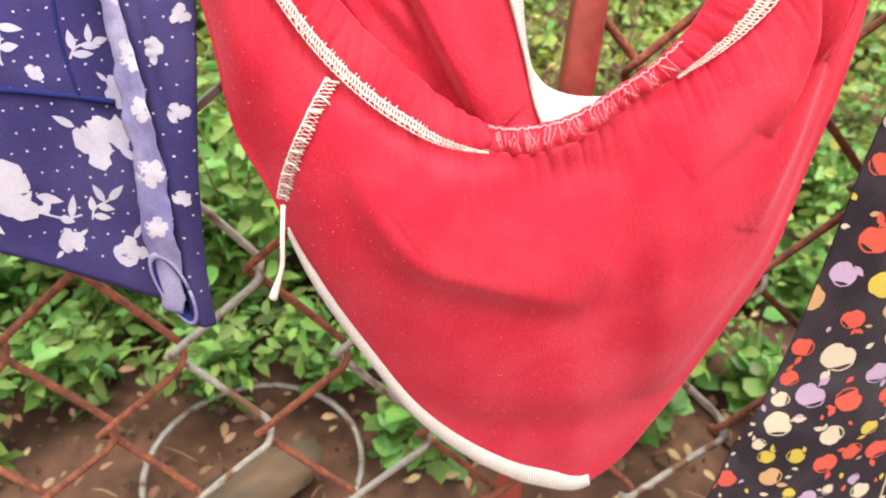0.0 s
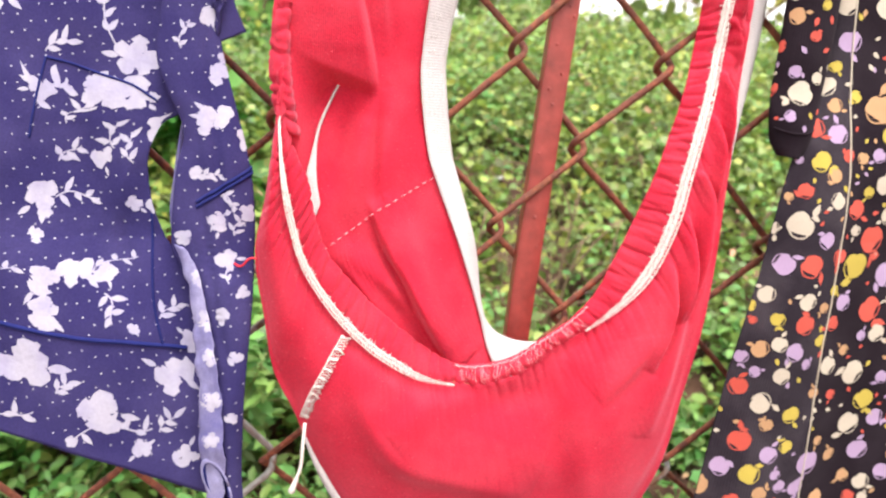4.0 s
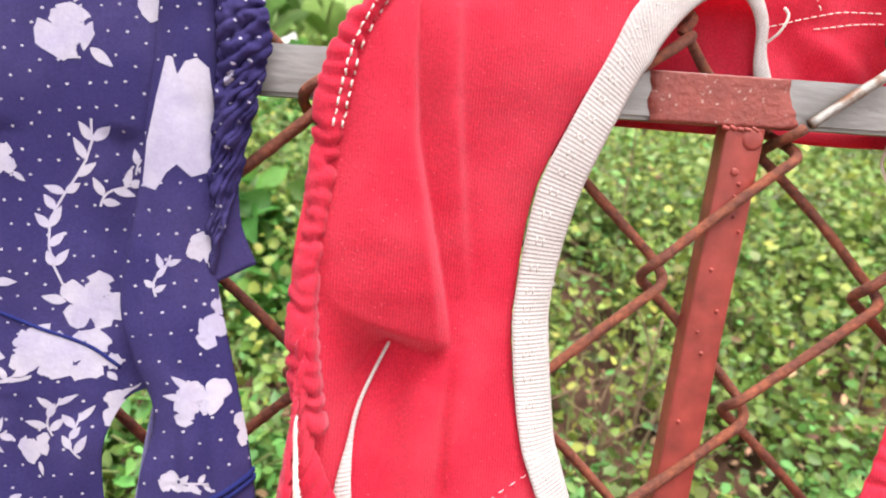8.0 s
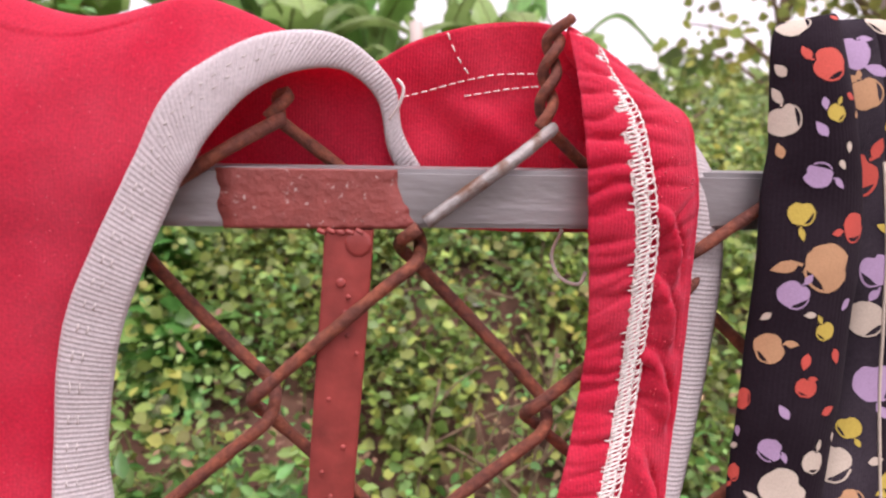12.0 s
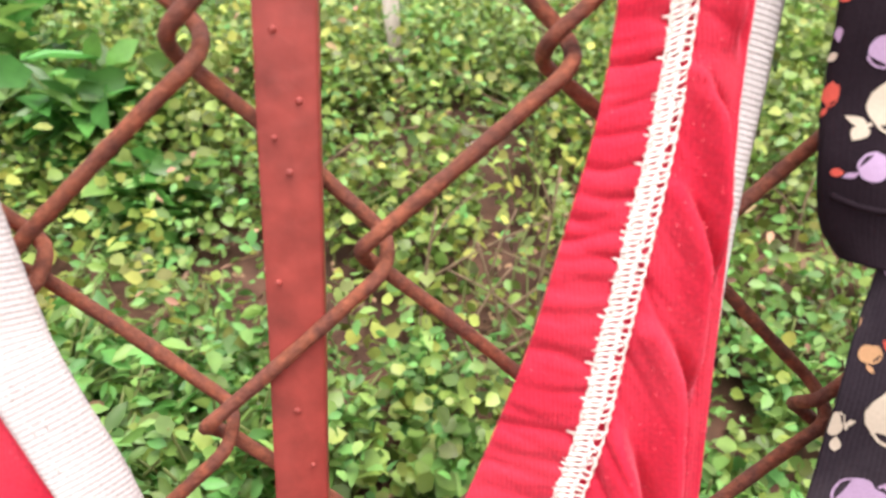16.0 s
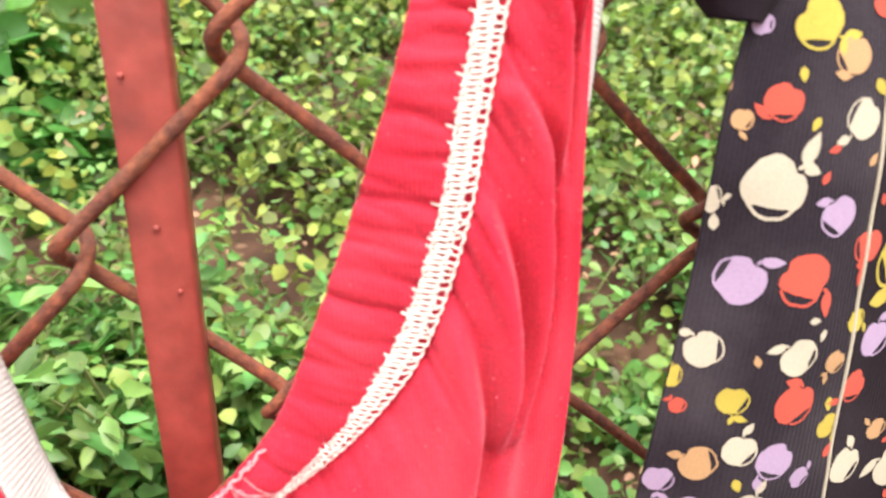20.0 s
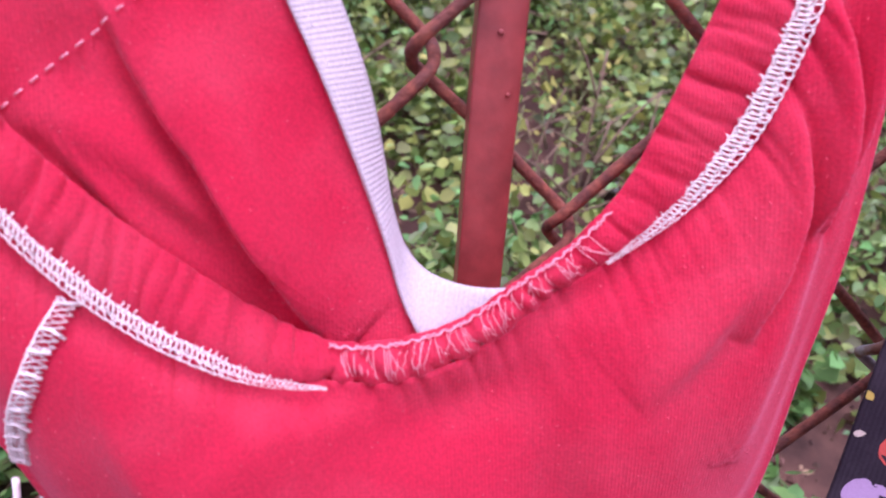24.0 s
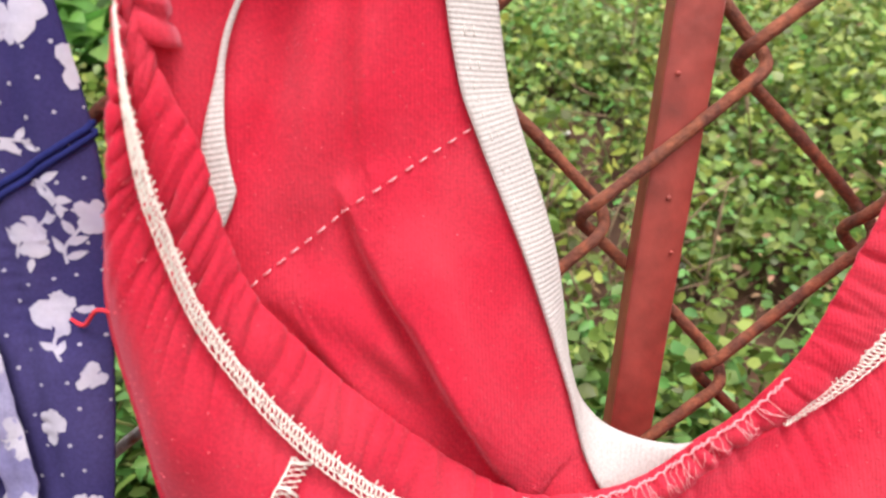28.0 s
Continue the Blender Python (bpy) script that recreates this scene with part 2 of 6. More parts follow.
LITTER = material("dry_litter", (0.30, 0.19, 0.11), rough=0.9, grain=(60, 0.3), random_value=0.5, random_hue=0.03, island=True)
PALE = material("pale_scrap", (0.75, 0.74, 0.72), rough=0.6, grain=(60, 0.1))
CONCRETE = material("block_wall", (0.34, 0.27, 0.23), rough=0.9, grain=(6, 0.2), second=(0.24, 0.19, 0.17), mix_scale=1.5, bump=0.6, bump_scale=40)

# ---------------------------------------------------------------- building helpers
RAIL_Z = 1.19
rng = np.random.default_rng(7)


def W(p):
    """Millimetres from the rail's middle line to metres in the world."""
    p = np.asarray(p, float) * 0.001
    return p + np.array([0, 0, RAIL_Z])


def mesh_object(name, verts, faces, mat, parent=None, label="", uvs=None, smooth=True, thick=0.0):
    me = bpy.data.meshes.new(name)
    me.from_pydata([tuple(v) for v in np.asarray(verts)], [], [tuple(int(i) for i in fc) for fc in faces])
    if uvs is not None:
        layer = me.uv_layers.new(name="uv")
        loops = np.empty(len(me.loops), dtype=np.int32)
        me.loops.foreach_get("vertex_index", loops)
        layer.data.foreach_set("uv", np.asarray(uvs, dtype=np.float32)[loops].ravel())
    if smooth:
        me.polygons.foreach_set("use_smooth", [True] * len(me.polygons))
    me.materials.append(mat)
    me.update()
    ob = new(name, me)
    if parent is not None:
        ob.parent = parent
        ob.matrix_parent_inverse = parent.matrix_world.inverted()
    if label:
        ob["label"] = label
    if thick:
        mod = ob.modifiers.new("thickness", "SOLIDIFY")
        mod.thickness, mod.offset = thick, 0.0
    return ob


def thing(name, label, category, at=(0, 0, 0), group="", kind=""):
    ob = new(name)
    ob.location = at
    ob.empty_display_size = 0.02
    bpy.context.view_layer.update()
    return tagged(ob, label, category, group, kind)


def spline(points, n, marks=None):
    """n points along a smooth curve through control points. marks: {control index: share of the way}, so that two curves run in step."""
    p = np.asarray(points, float)
    step = np.r_[0, np.cumsum(np.linalg.norm(np.diff(p, axis=0), axis=1) + 1e-9)]
    marks = {0: 0.0, len(p) - 1: 1.0, **(marks or {})}
    ks = sorted(marks)
    u = np.interp(step, step[ks], [marks[k] for k in ks])
    t = np.linspace(0, 1, n)
    m = np.empty_like(p)
    du = np.diff(u)
    sl = np.diff(p, axis=0) / du[:, None]
    m[0], m[-1] = sl[0], sl[-1]
    w0, w1 = du[1:, None], du[:-1, None]
    m[1:-1] = (w0 * sl[:-1] + w1 * sl[1:]) / (w0 + w1)
    k = np.clip(np.searchsorted(u, t, side="right") - 1, 0, len(p) - 2)
    h = (u[k + 1] - u[k])[:, None]
    s = ((t - u[k]) / h[:, 0])[:, None]
    return ((2 * s**3 - 3 * s**2 + 1) * p[k] + (s**3 - 2 * s**2 + s) * h * m[k]
            + (-2 * s**3 + 3 * s**2) * p[k + 1] + (s**3 - s**2) * h * m[k + 1])


def grid_mesh(name, g, mat, parent, label="", thick=0.0008, hole=None):
    """g: rows x columns x 3, in millimetres from the rail. hole: a mask of quads to leave out."""
    r, c = g.shape[:2]
    idx = np.arange(r * c).reshape(r, c)
    q = np.stack([idx[:-1, :-1], idx[:-1, 1:], idx[1:, 1:], idx[1:, :-1]], -1).reshape(-1, 4)
    if hole is not None:
        q = q[~hole.ravel()]
    lu = np.r_[0, np.cumsum(np.linalg.norm(np.diff(g, axis=1), axis=2).mean(0))] * 0.001
    lv = np.r_[0, np.cumsum(np.linalg.norm(np.diff(g, axis=0), axis=2).mean(1))] * 0.001
    uv = np.stack(np.meshgrid(lu, lv), -1).reshape(-1, 2)
    return mesh_object(name, W(g.reshape(-1, 3)), q, mat, parent, label, uv, True, thick)


def sweep(points, radius, sides=8, caps=True):
    """A tube round a line of points: vertices and faces. radius: one number or one for each point."""
    p = np.asarray(points, float)
    n = len(p)
    rad = np.broadcast_to(np.asarray(radius, float), (n,))
    tan = np.gradient(p, axis=0)
    tan /= np.linalg.norm(tan, axis=1)[:, None] + 1e-12
    ref = np.array([0.0, 1.0, 0.0]) if abs(tan[0][1]) < 0.9 else np.array([1.0, 0, 0])
    vs = []
    nrm = np.cross(tan[0], ref)
    for k in range(n):
        nrm = nrm - tan[k] * (nrm @ tan[k])
        nrm /= np.linalg.norm(nrm) + 1e-12
        bi = np.cross(tan[k], nrm)
        a = np.linspace(0, 2 * np.pi, sides, endpoint=False)
        vs.append(p[k] + rad[k] * (np.cos(a)[:, None] * nrm + np.sin(a)[:, None] * bi))
    v = np.concatenate(vs)
    f = [(k * sides + s, k * sides + (s + 1) % sides, (k + 1) * sides + (s + 1) % sides, (k + 1) * sides + s)
         for k in range(n - 1) for s in range(sides)]
    if caps:
        f += [tuple(range(sides - 1, -1, -1)), tuple(range((n - 1) * sides, n * sides))]
    return v, f


def tube(name, points, radius, mat, parent, label="", sides=8, mm=True):
    v, f = sweep(points, radius, sides)
    return mesh_object(name, W(v) if mm else v, f, mat, parent, label)


def join(pieces):
    """One list of vertices and faces out of several."""
    vs, fs, k = [], [], 0
    for v, f in pieces:
        vs.append(np.asarray(v))
        fs += [tuple(i + k for i in fc) for fc in f]
        k += len(v)
    return (np.concatenate(vs) if vs else np.zeros((0, 3))), fs


def box(lo, hi, bevel=0.0):
    """A bevelled box as vertices and faces."""
    bm = bmesh.new()
    bmesh.ops.create_cube(bm, size=1.0)
    lo, hi = np.asarray(lo, float), np.asarray(hi, float)
    for v in bm.verts:
        v.co = Vector((lo + hi) / 2) + Vector(np.asarray(v.co) * (hi - lo))
    if bevel:
        bmesh.ops.bevel(bm, geom=bm.edges[:], offset=bevel, segments=2, affect="EDGES")
    bm.verts.index_update()
    out = [tuple(v.co) for v in bm.verts], [tuple(v.index for v in fc.verts) for fc in bm.faces]
    bm.free()
    return np.array(out[0]), out[1]


def fbm(x, z, scale, seed=0.0, octaves=3):
    """Smooth noise over a plane, about -1 to 1, for arrays."""
    flat = [noise.fractal(Vector((a / scale + seed, b / scale - seed, seed * 1.7)), 1.0, 2.0, octaves) for a, b in zip(np.ravel(x), np.ravel(z))]
    return np.reshape(flat, np.shape(x))


def crease(g, line, depth, width, fade=True):
    """Pushes a cloth grid (rows x columns x 3) away from the viewer by depth along a line of (x, z), with a soft section."""
    line = spline([(a, 0, b) for a, b in line], 40)[:, [0, 2]]
    x, z = g[..., 0], g[..., 2]
    d = np.full(x.shape, 1e9)
    along = np.zeros(x.shape)
    for k, (a, b) in enumerate(line):
        dd = np.hypot(x - a, z - b)
        along = np.where(dd < d, k / 39.0, along)
        d = np.minimum(d, dd)
    shape = np.sin(np.pi * np.clip(along, 0.04, 0.96)) ** 0.6 if fade else 1.0
    g[..., 1] += depth * shape * np.exp(-((d / width) ** 2))


def fold(g, line, lift, wide, sharp, side=1):
    """A draped fold along a line of (x, z): the cloth on one side of it (side 1: left of its direction) comes forward and drops off sharply on the other."""
    line = spline([(a, 0, b) for a, b in line], 50)[:, [0, 2]]
    tan = np.gradient(line, axis=0)
    tan /= np.linalg.norm(tan, axis=1)[:, None]
    x, z = g[..., 0], g[..., 2]
    d = np.full(x.shape, 1e9)
    sign, along = np.zeros(x.shape), np.zeros(x.shape)
    for k, (a, b) in enumerate(line):
        dd = np.hypot(x - a, z - b)
        hit = dd < d
        along[hit] = k / 49.0
        sign[hit] = (tan[k, 0] * (z - b) - tan[k, 1] * (x - a))[hit]
        d = np.minimum(d, dd)
    reach = np.where(sign * side > 0, wide, sharp)
    g[..., 1] -= lift * np.sin(np.pi * np.clip(along, 0.0, 1.0)) ** 0.7 * np.exp(-((d / reach) ** 2))


def bilinear(g, u, v):
    r, c = g.shape[:2]
    a, b = np.clip(v, 0, 1) * (r - 1), np.clip(u, 0, 1) * (c - 1)
    i, j = np.minimum(a.astype(int), r - 2), np.minimum(b.astype(int), c - 2)
    s, t = (a - i)[..., None], (b - j)[..., None]
    return g[i, j] * (1 - s) * (1 - t) + g[i + 1, j] * s * (1 - t) + g[i, j + 1] * (1 - s) * t + g[i + 1, j + 1] * s * t


class Cloth:
    """A cloth grid on which print, stitches and edgings are laid."""

    def __init__(self, g, lift=0.75):
        self.g, self.lift = g, lift
        e1, e2 = np.gradient(g, axis=1), np.gradient(g, axis=0)
        n = np.cross(e1, e2)
        n /= np.linalg.norm(n, axis=2)[..., None] + 1e-9
        n *= np.where(n[..., 1:2] > 0, -1, 1) if abs(n[..., 1].mean()) > 0.2 else 1
        self.n, self.e1, self.e2 = n, e1, e2

    def at(self, u, v):
        n = bilinear(self.n, u, v)
        return bilinear(self.g, u, v) + n / (np.linalg.norm(n, axis=-1)[..., None] + 1e-9) * self.lift

    def lay(self, u0, v0, shape):
        """shape: points (a, b) in mm, a to the right and b up on the cloth round (u0, v0); gives points in space."""
        r, c = self.g.shape[:2]
        d = 2.0 / min(r, c)
        su = (bilinear(self.g, np.array([u0 + d]), np.array([v0])) - bilinear(self.g, np.array([u0 - d]), np.array([v0])))[0]
        sv = (bilinear(self.g, np.array([u0]), np.array([v0 + d])) - bilinear(self.g, np.array([u0]), np.array([v0 - d])))[0]
        su, sv = su / (2 * d if d < u0 < 1 - d else d), sv / (2 * d if d < v0 < 1 - d else d)
        nn = np.cross(su, sv)
        nn /= np.linalg.norm(nn) + 1e-9
        if nn[1] > 0:
            nn = -nn
        up = np.array([0, 0, 1.0]) - nn * nn[2]
        up /= np.linalg.norm(up) + 1e-9
        right = np.cross(up, nn)
        right = right if right[0] > 0 else -right
        m = np.array([[su @ right, sv @ right], [su @ up, sv @ up]])
        duv = np.linalg.solve(m + 1e-6 * np.eye(2), np.asarray(shape, float).T).T
        return self.at(u0 + duv[:, 0], v0 + duv[:, 1])

    def blob(self, u0, v0, outline):
        """A filled outline (mm) as a patch that follows the cloth."""
        o = np.asarray(outline, float)
        big = np.abs(o - o.mean(0)).max()
        if big > 9:
            o = np.concatenate([o[[k]] * (1 - s) + o[[(k + 1) % len(o)]] * s for k in range(len(o)) for s in (0.0, 0.34, 0.67)])
        c, n = o.mean(0), len(o)
        steps = np.linspace(0, 1, 4 if big < 9 else 9)[1:]
        pts = self.lay(u0, v0, np.concatenate([[c]] + [c + (o - c) * k for k in steps]))
        f = [(0, 1 + k, 1 + (k + 1) % n) for k in range(n)]
        for m in range(len(steps) - 1):
            f += [(1 + m * n + k, 1 + (m + 1) * n + k, 1 + (m + 1) * n + (k + 1) % n, 1 + m * n + (k + 1) % n) for k in range(n)]
        return pts, f

    def stripe(self, u0, v0, line, width):
        """A thin strip along a line (mm)."""
        p = np.asarray(line, float)
        t = np.gradient(p, axis=0)
        t /= np.linalg.norm(t, axis=1)[:, None] + 1e-9
        nrm = np.stack([-t[:, 1], t[:, 0]], 1) * (np.broadcast_to(width, (len(p),))[:, None] / 2)
        pts = self.lay(u0, v0, np.concatenate([p + nrm, p - nrm]))
        n = len(p)
        return pts, [(k, k + 1, n + k + 1, n + k) for k in range(n - 1)]

    def nearest(self, xz):
        """(u, v) of the cloth point that lies at (x, z) mm."""
        r, c = self.g.shape[:2]
        out = []
        for a, b in xz:
            k = np.argmin((self.g[..., 0] - a) ** 2 + (self.g[..., 2] - b) ** 2)
            i, j = k // c, k % c
            # step off the nearest corner of the grid to the point itself
            m = np.array([[self.e1[i, j, 0], self.e2[i, j, 0]], [self.e1[i, j, 2], self.e2[i, j, 2]]])
            step = np.zeros(2)
            if abs(np.linalg.det(m)) > 1e-3:
                step = np.clip(np.linalg.solve(m, np.array([a - self.g[i, j, 0], b - self.g[i, j, 2]])), -0.6, 0.6)
            out.append((min(max((j + step[0]) / (c - 1), 0), 1), min(max((i + step[1]) / (r - 1), 0), 1)))
        return np.array(out)

    def on(self, xz):
        uv = self.nearest(xz)
        return self.at(uv[:, 0], uv[:, 1])


def loft(a, b, n, power=1.0):
    """A grid between two curves with the same number of points: columns from a to b."""
    t = (np.linspace(0, 1, n) ** power)[None, :, None]
    return a[:, None] * (1 - t) + b[:, None] * t


def gathers(g, pitch, height, seed=0, fade=None, slant=2.5):
    """Puckers across an elastic edge: uneven valleys along the rows, each with its own depth, width, slant and reach."""
    gen = np.random.default_rng(int(seed * 10) + 5)
    e1, e2 = np.gradient(g, axis=1), np.gradient(g, axis=0)
    n = np.cross(e1, e2)
    n /= np.linalg.norm(n, axis=2)[..., None] + 1e-9
    if n[..., 1].mean() > 0:
        n = -n
    s = np.r_[0, np.cumsum(np.linalg.norm(np.diff(g.mean(1), axis=0), axis=1))]
    v = np.linspace(0, 1, g.shape[1])
    S, V = np.meshgrid(s, v, indexing="ij")
    h = np.zeros_like(S)
    at = 0.0
    while at < s[-1]:
        at += pitch * (0.55 + 0.9 * gen.random())
        deep, wide, lean = height * (0.5 + 1.2 * gen.random()), pitch * (0.16 + 0.16 * gen.random()), slant * gen.normal()
        mid, reach = gen.random(), 0.45 + 0.6 * gen.random()
        rows_k = np.abs(s - at) < 4 * wide + abs(lean) * 1.2 + 2
        a, b = S[rows_k], V[rows_k]
        h[rows_k] -= deep * np.exp(-(((a - at - lean * (b - 0.5) - 0.8 * np.sin(b * 5 + at)) / wide) ** 2)) * np.exp(-(((b - mid) / reach) ** 2))
    h += height * 0.5
    f = 1.0 if fade is None else fade(V)
    return g + n * (h * f)[..., None]


def dashes(cloth, line, length, gap, width, mat, parent, name="stitching"):
    """Short stitches along a line of (x, z) on a cloth."""
    p = spline([(a, 0, b) for a, b in line], 400)
    s = np.r_[0, np.cumsum(np.linalg.norm(np.diff(p, axis=0), axis=1))]
    pieces = []
    k = 0.0
    while k + length < s[-1]:
        t = np.linspace(k, k + length, 4)
        xz = np.stack([np.interp(t, s, p[:, 0]), np.interp(t, s, p[:, 2])], 1)
        q = cloth.on(xz)
        q[:, 1] -= np.array([0, 0.3, 0.3, 0])
        pieces.append(sweep(q, width, 5))
        k += length + gap * (0.8 + 0.4 * rng.random())
    v, f = join(pieces)
    return mesh_object(name, W(v), f, mat, parent)


def zigzag(path, side, amplitude, pitch, radius, phase=0.0, lift=0.8):
    """A zigzag thread along a path (mm); side: the direction across for each point."""
    s = np.r_[0, np.cumsum(np.linalg.norm(np.diff(path, axis=0), axis=1))]
    n = int(s[-1] / pitch * 2)
    t = np.linspace(0, s[-1], n)
    p = np.stack([np.interp(t, s, path[:, k]) for k in range(3)], 1)
    d = np.stack([np.interp(t, s, side[:, k]) for k in range(3)], 1)
    w = np.where((np.arange(n) + int(phase)) % 2 == 0, 1.0, -1.0) * (0.85 + 0.3 * rng.random(n)) * amplitude
    q = p + d * w[:, None]
    q[:, 1] -= lift + 0.3 * rng.random(n)
    return sweep(q, radius, 4)


def lace(path, side, width, shift=0.0):
    """Overlock lace: a chain of loops on one side, a ladder of threads on the other. width: mm for each point of the path."""
    s = np.r_[0, np.cumsum(np.linalg.norm(np.diff(path, axis=0), axis=1))]

    def at(t, across, lift):
        p = np.stack([np.interp(t, s, path[:, k]) for k in range(3)], 1)
        d = np.stack([np.interp(t, s, side[:, k]) for k in range(3)], 1)
        w = np.interp(t, s, width)
        p = p + d * ((across - shift) * w)[:, None]
        p[:, 1] -= lift
        return p

    pieces = []
    t = np.arange(0, s[-1], 0.42)
    slim = np.clip(np.interp(t, s, width) / 8.0, 0.3, 1.0)
    wob = 0.05 * np.sin(t * 0.9) + 0.04 * np.sin(t * 2.3 + 1)
    for ph, pitch in ((0.0, 2.9), (np.pi, 2.9)):
        pieces.append(sweep(at(t, -0.15 + 0.28 * np.sin(t / pitch * 2 * np.pi + ph) + wob, 0.7 + 0.35 * np.cos(t / pitch * 2 * np.pi + ph)), 0.38 * slim, 5))
    for across, rad in ((-0.42, 0.30), (0.13, 0.32), (0.44, 0.32)):
        q = t[::2]
        pieces.append(sweep(at(q, across + 0.035 * np.sin(q * 2.1 + across * 9), 0.7 + 0.2 * np.sin(q * 2.1)), rad * slim[::2], 5))
    k = 0.0
    while k < s[-1] - 3:
        lean = 2.2 * rng.random() - 0.4
        pieces.append(sweep(at(np.array([k, k + lean * 0.5, k + lean]), np.array([0.1, 0.28, 0.44]), np.array([0.6, 0.9, 0.5])), 0.32 * float(np.interp(k, t, slim)), 4))
        if rng.random() < 0.6:
            pieces.append(sweep(at(np.array([k, k + 0.5]), np.array([-0.38, -0.55 - 0.2 * rng.random()]), np.array([0.6, 0.3])), 0.3 * float(np.interp(k, t, slim)), 4))
        k += 1.3 + 0.9 * rng.random()
    return pieces

# ---------------------------------------------------------------- the fence
def knot(i, j):
    """The middle of the crossing in column i, row j of the netting (mm from the rail)."""
    sag = 1.5 * math.sin(i * 1.7 + j * 2.3) + 1.2 * math.sin(i * 0.6 - j * 1.1)
    return np.array([138.0 + 46.3 * i - 1.1 * j - 0.035 * i * j + sag, 0.0, -69.5 - 1.6 * i * 0.6 - 54.8 * j + 1.3 * math.sin(i * 2.1 + j)])


fence = thing("chain_link_fence", "rusty chain-link fence with a galvanised square top rail", "fence", (0.14, 0.0, 0.5))


def depth_at(z):
    """How far the netting's wires stand in front of and behind its middle plane: wide round the rail."""
    k = math.exp(-((z / 38.0) ** 2))
    return -(5.0 + 1.2 * k), 7.0 + 13.0 * k


def strand(i, j0, j1):
    """One zigzag wire of the netting between columns i and i + 1: in front on one run, behind on the next, with a round hook at each crossing."""
    over, turn = 7.0, 9.0
    cols = [i if (j + i) % 2 == 0 else i + 1 for j in range(j0, j1 + 1)]
    corner = [knot(c, j) + np.array([over if c > i else -over, 0, 0]) for c, j in zip(cols, range(j0, j1 + 1))]
    corner[0] = knot(cols[0], j0) + np.array([1.0 if cols[0] > i else -1.0, 0, -14.0])
    pts = []
    for k in range(len(corner) - 1):
        a, b = corner[k], corner[k + 1]
        d = (b - a) / np.linalg.norm(b - a)
        front_run = b[0] < a[0]
        n_run = 9
        run = np.linspace(turn if k else 0.0, np.linalg.norm(b - a) - (turn if k + 2 < len(corner) else 0.0), n_run)
        for s in run:
            p = a + d * s
            front, back = depth_at(p[2])
            bow = 0.9 * math.sin(math.pi * s / run[-1]) * (1 if (i + k) % 3 else -0.6)
            level = front if front_run else back
            if k == 0:
                level += (7.0 - level) * max(1 - s / 20.0, 0.0) ** 1.3
            pts.append((p[0] + bow * 0.4, level, p[2] + bow))
        if k + 2 < len(corner):
            e = (corner[k + 2] - b) / np.linalg.norm(corner[k + 2] - b)
            p0, p1 = b - d * turn, b + e * turn
            f0, f1 = depth_at(p0[2]), depth_at(p1[2])
            y0, y1 = (f0[0], f1[1]) if front_run else (f0[1], f1[0])
            for s in np.linspace(0, 1, 9)[1:-1]:
                q = p0 * (1 - s) ** 2 + b * 2 * s * (1 - s) + p1 * s * s
                ease = s * s * (3 - 2 * s)
                pts.append((q[0], y0 + (y1 - y0) * ease, q[2]))
    return np.array(pts)


GREY_LOW = {-4: 2, -2: 4, 2: 5, 4: 3}
for i in range(-11, 13):
    cut_row = GREY_LOW.get(i, 11)
    line = strand(i, -2, 11)
    line = spline(line, len(line) * 2)
    cuts = [(-2, cut_row, WIRE_RUST), (cut_row, 11, WIRE_GREY)]
    if i == 1:
        cuts = [(-2, -1, WIRE_GREY), (-1, 11, WIRE_RUST)]
    if i in (5, 7):
        cuts = [(-2, -1, WIRE_GREY), (-1, 11, WIRE_RUST)]
    for lo_j, hi_j, part_mat in cuts:
        if hi_j <= lo_j:
            continue
        z_hi = 1e9 if lo_j == -2 else knot(i, lo_j)[2] + 7.0
        z_lo = -1e9 if hi_j == 11 else knot(i, hi_j)[2] + 7.0
        keep = np.nonzero((line[:, 2] <= z_hi + 1.5) & (line[:, 2] >= z_lo))[0]
        seg = line[keep[0]:keep[-1] + 1]
        worn = fbm(seg[:, 0] + seg[:, 2], seg[:, 2], 9.0, i * 1.3) * 0.22
        tube("wire", seg, 2.2 + worn, part_mat, fence, "weathered grey wire" if part_mat is WIRE_GREY else "", 8)

# twisted wire ends over the rail
for i in range(-10, 13, 2):
    a = knot(i, -2)
    tall = 36.0 if i in (2, 10, 12) else 13.0
    if i == 0:
        tall = 9.0
    for k in range(2):
        s = np.linspace(0, 1, 34) * (1.0 if k == 0 else 0.86)
        ang = s * 2 * np.pi * (tall / 21.0) + k * np.pi + 0.6
        flare = np.clip((s - 0.78) / 0.2, 0, 1)
        x = a[0] - 2.0 + 3.0 * s + 2.15 * np.cos(ang) + flare ** 1.5 * (4.0 if k == 0 else -7.0)
        y = 8.0 + 5.0 * s + 2.15 * np.sin(ang) - 1.5 * flare
        z = a[2] - 14 + s * tall
        tube("wire_end", np.stack([x, y, z], 1), 2.0 - 0.3 * flare, WIRE_RUST, fence, "twisted rusty wire end", 8)

v, f = box((-720, -3.5, -9.5), (980, 14.0, 9.5), 1.6)
tilt = np.array([v[:, 0] * 0, v[:, 0] * 0, (v[:, 0] - 120) * 0.02]).T
rail = mesh_object("rail", W(v + tilt), f, ZINC, fence, "grey galvanised square steel tube", smooth=False)
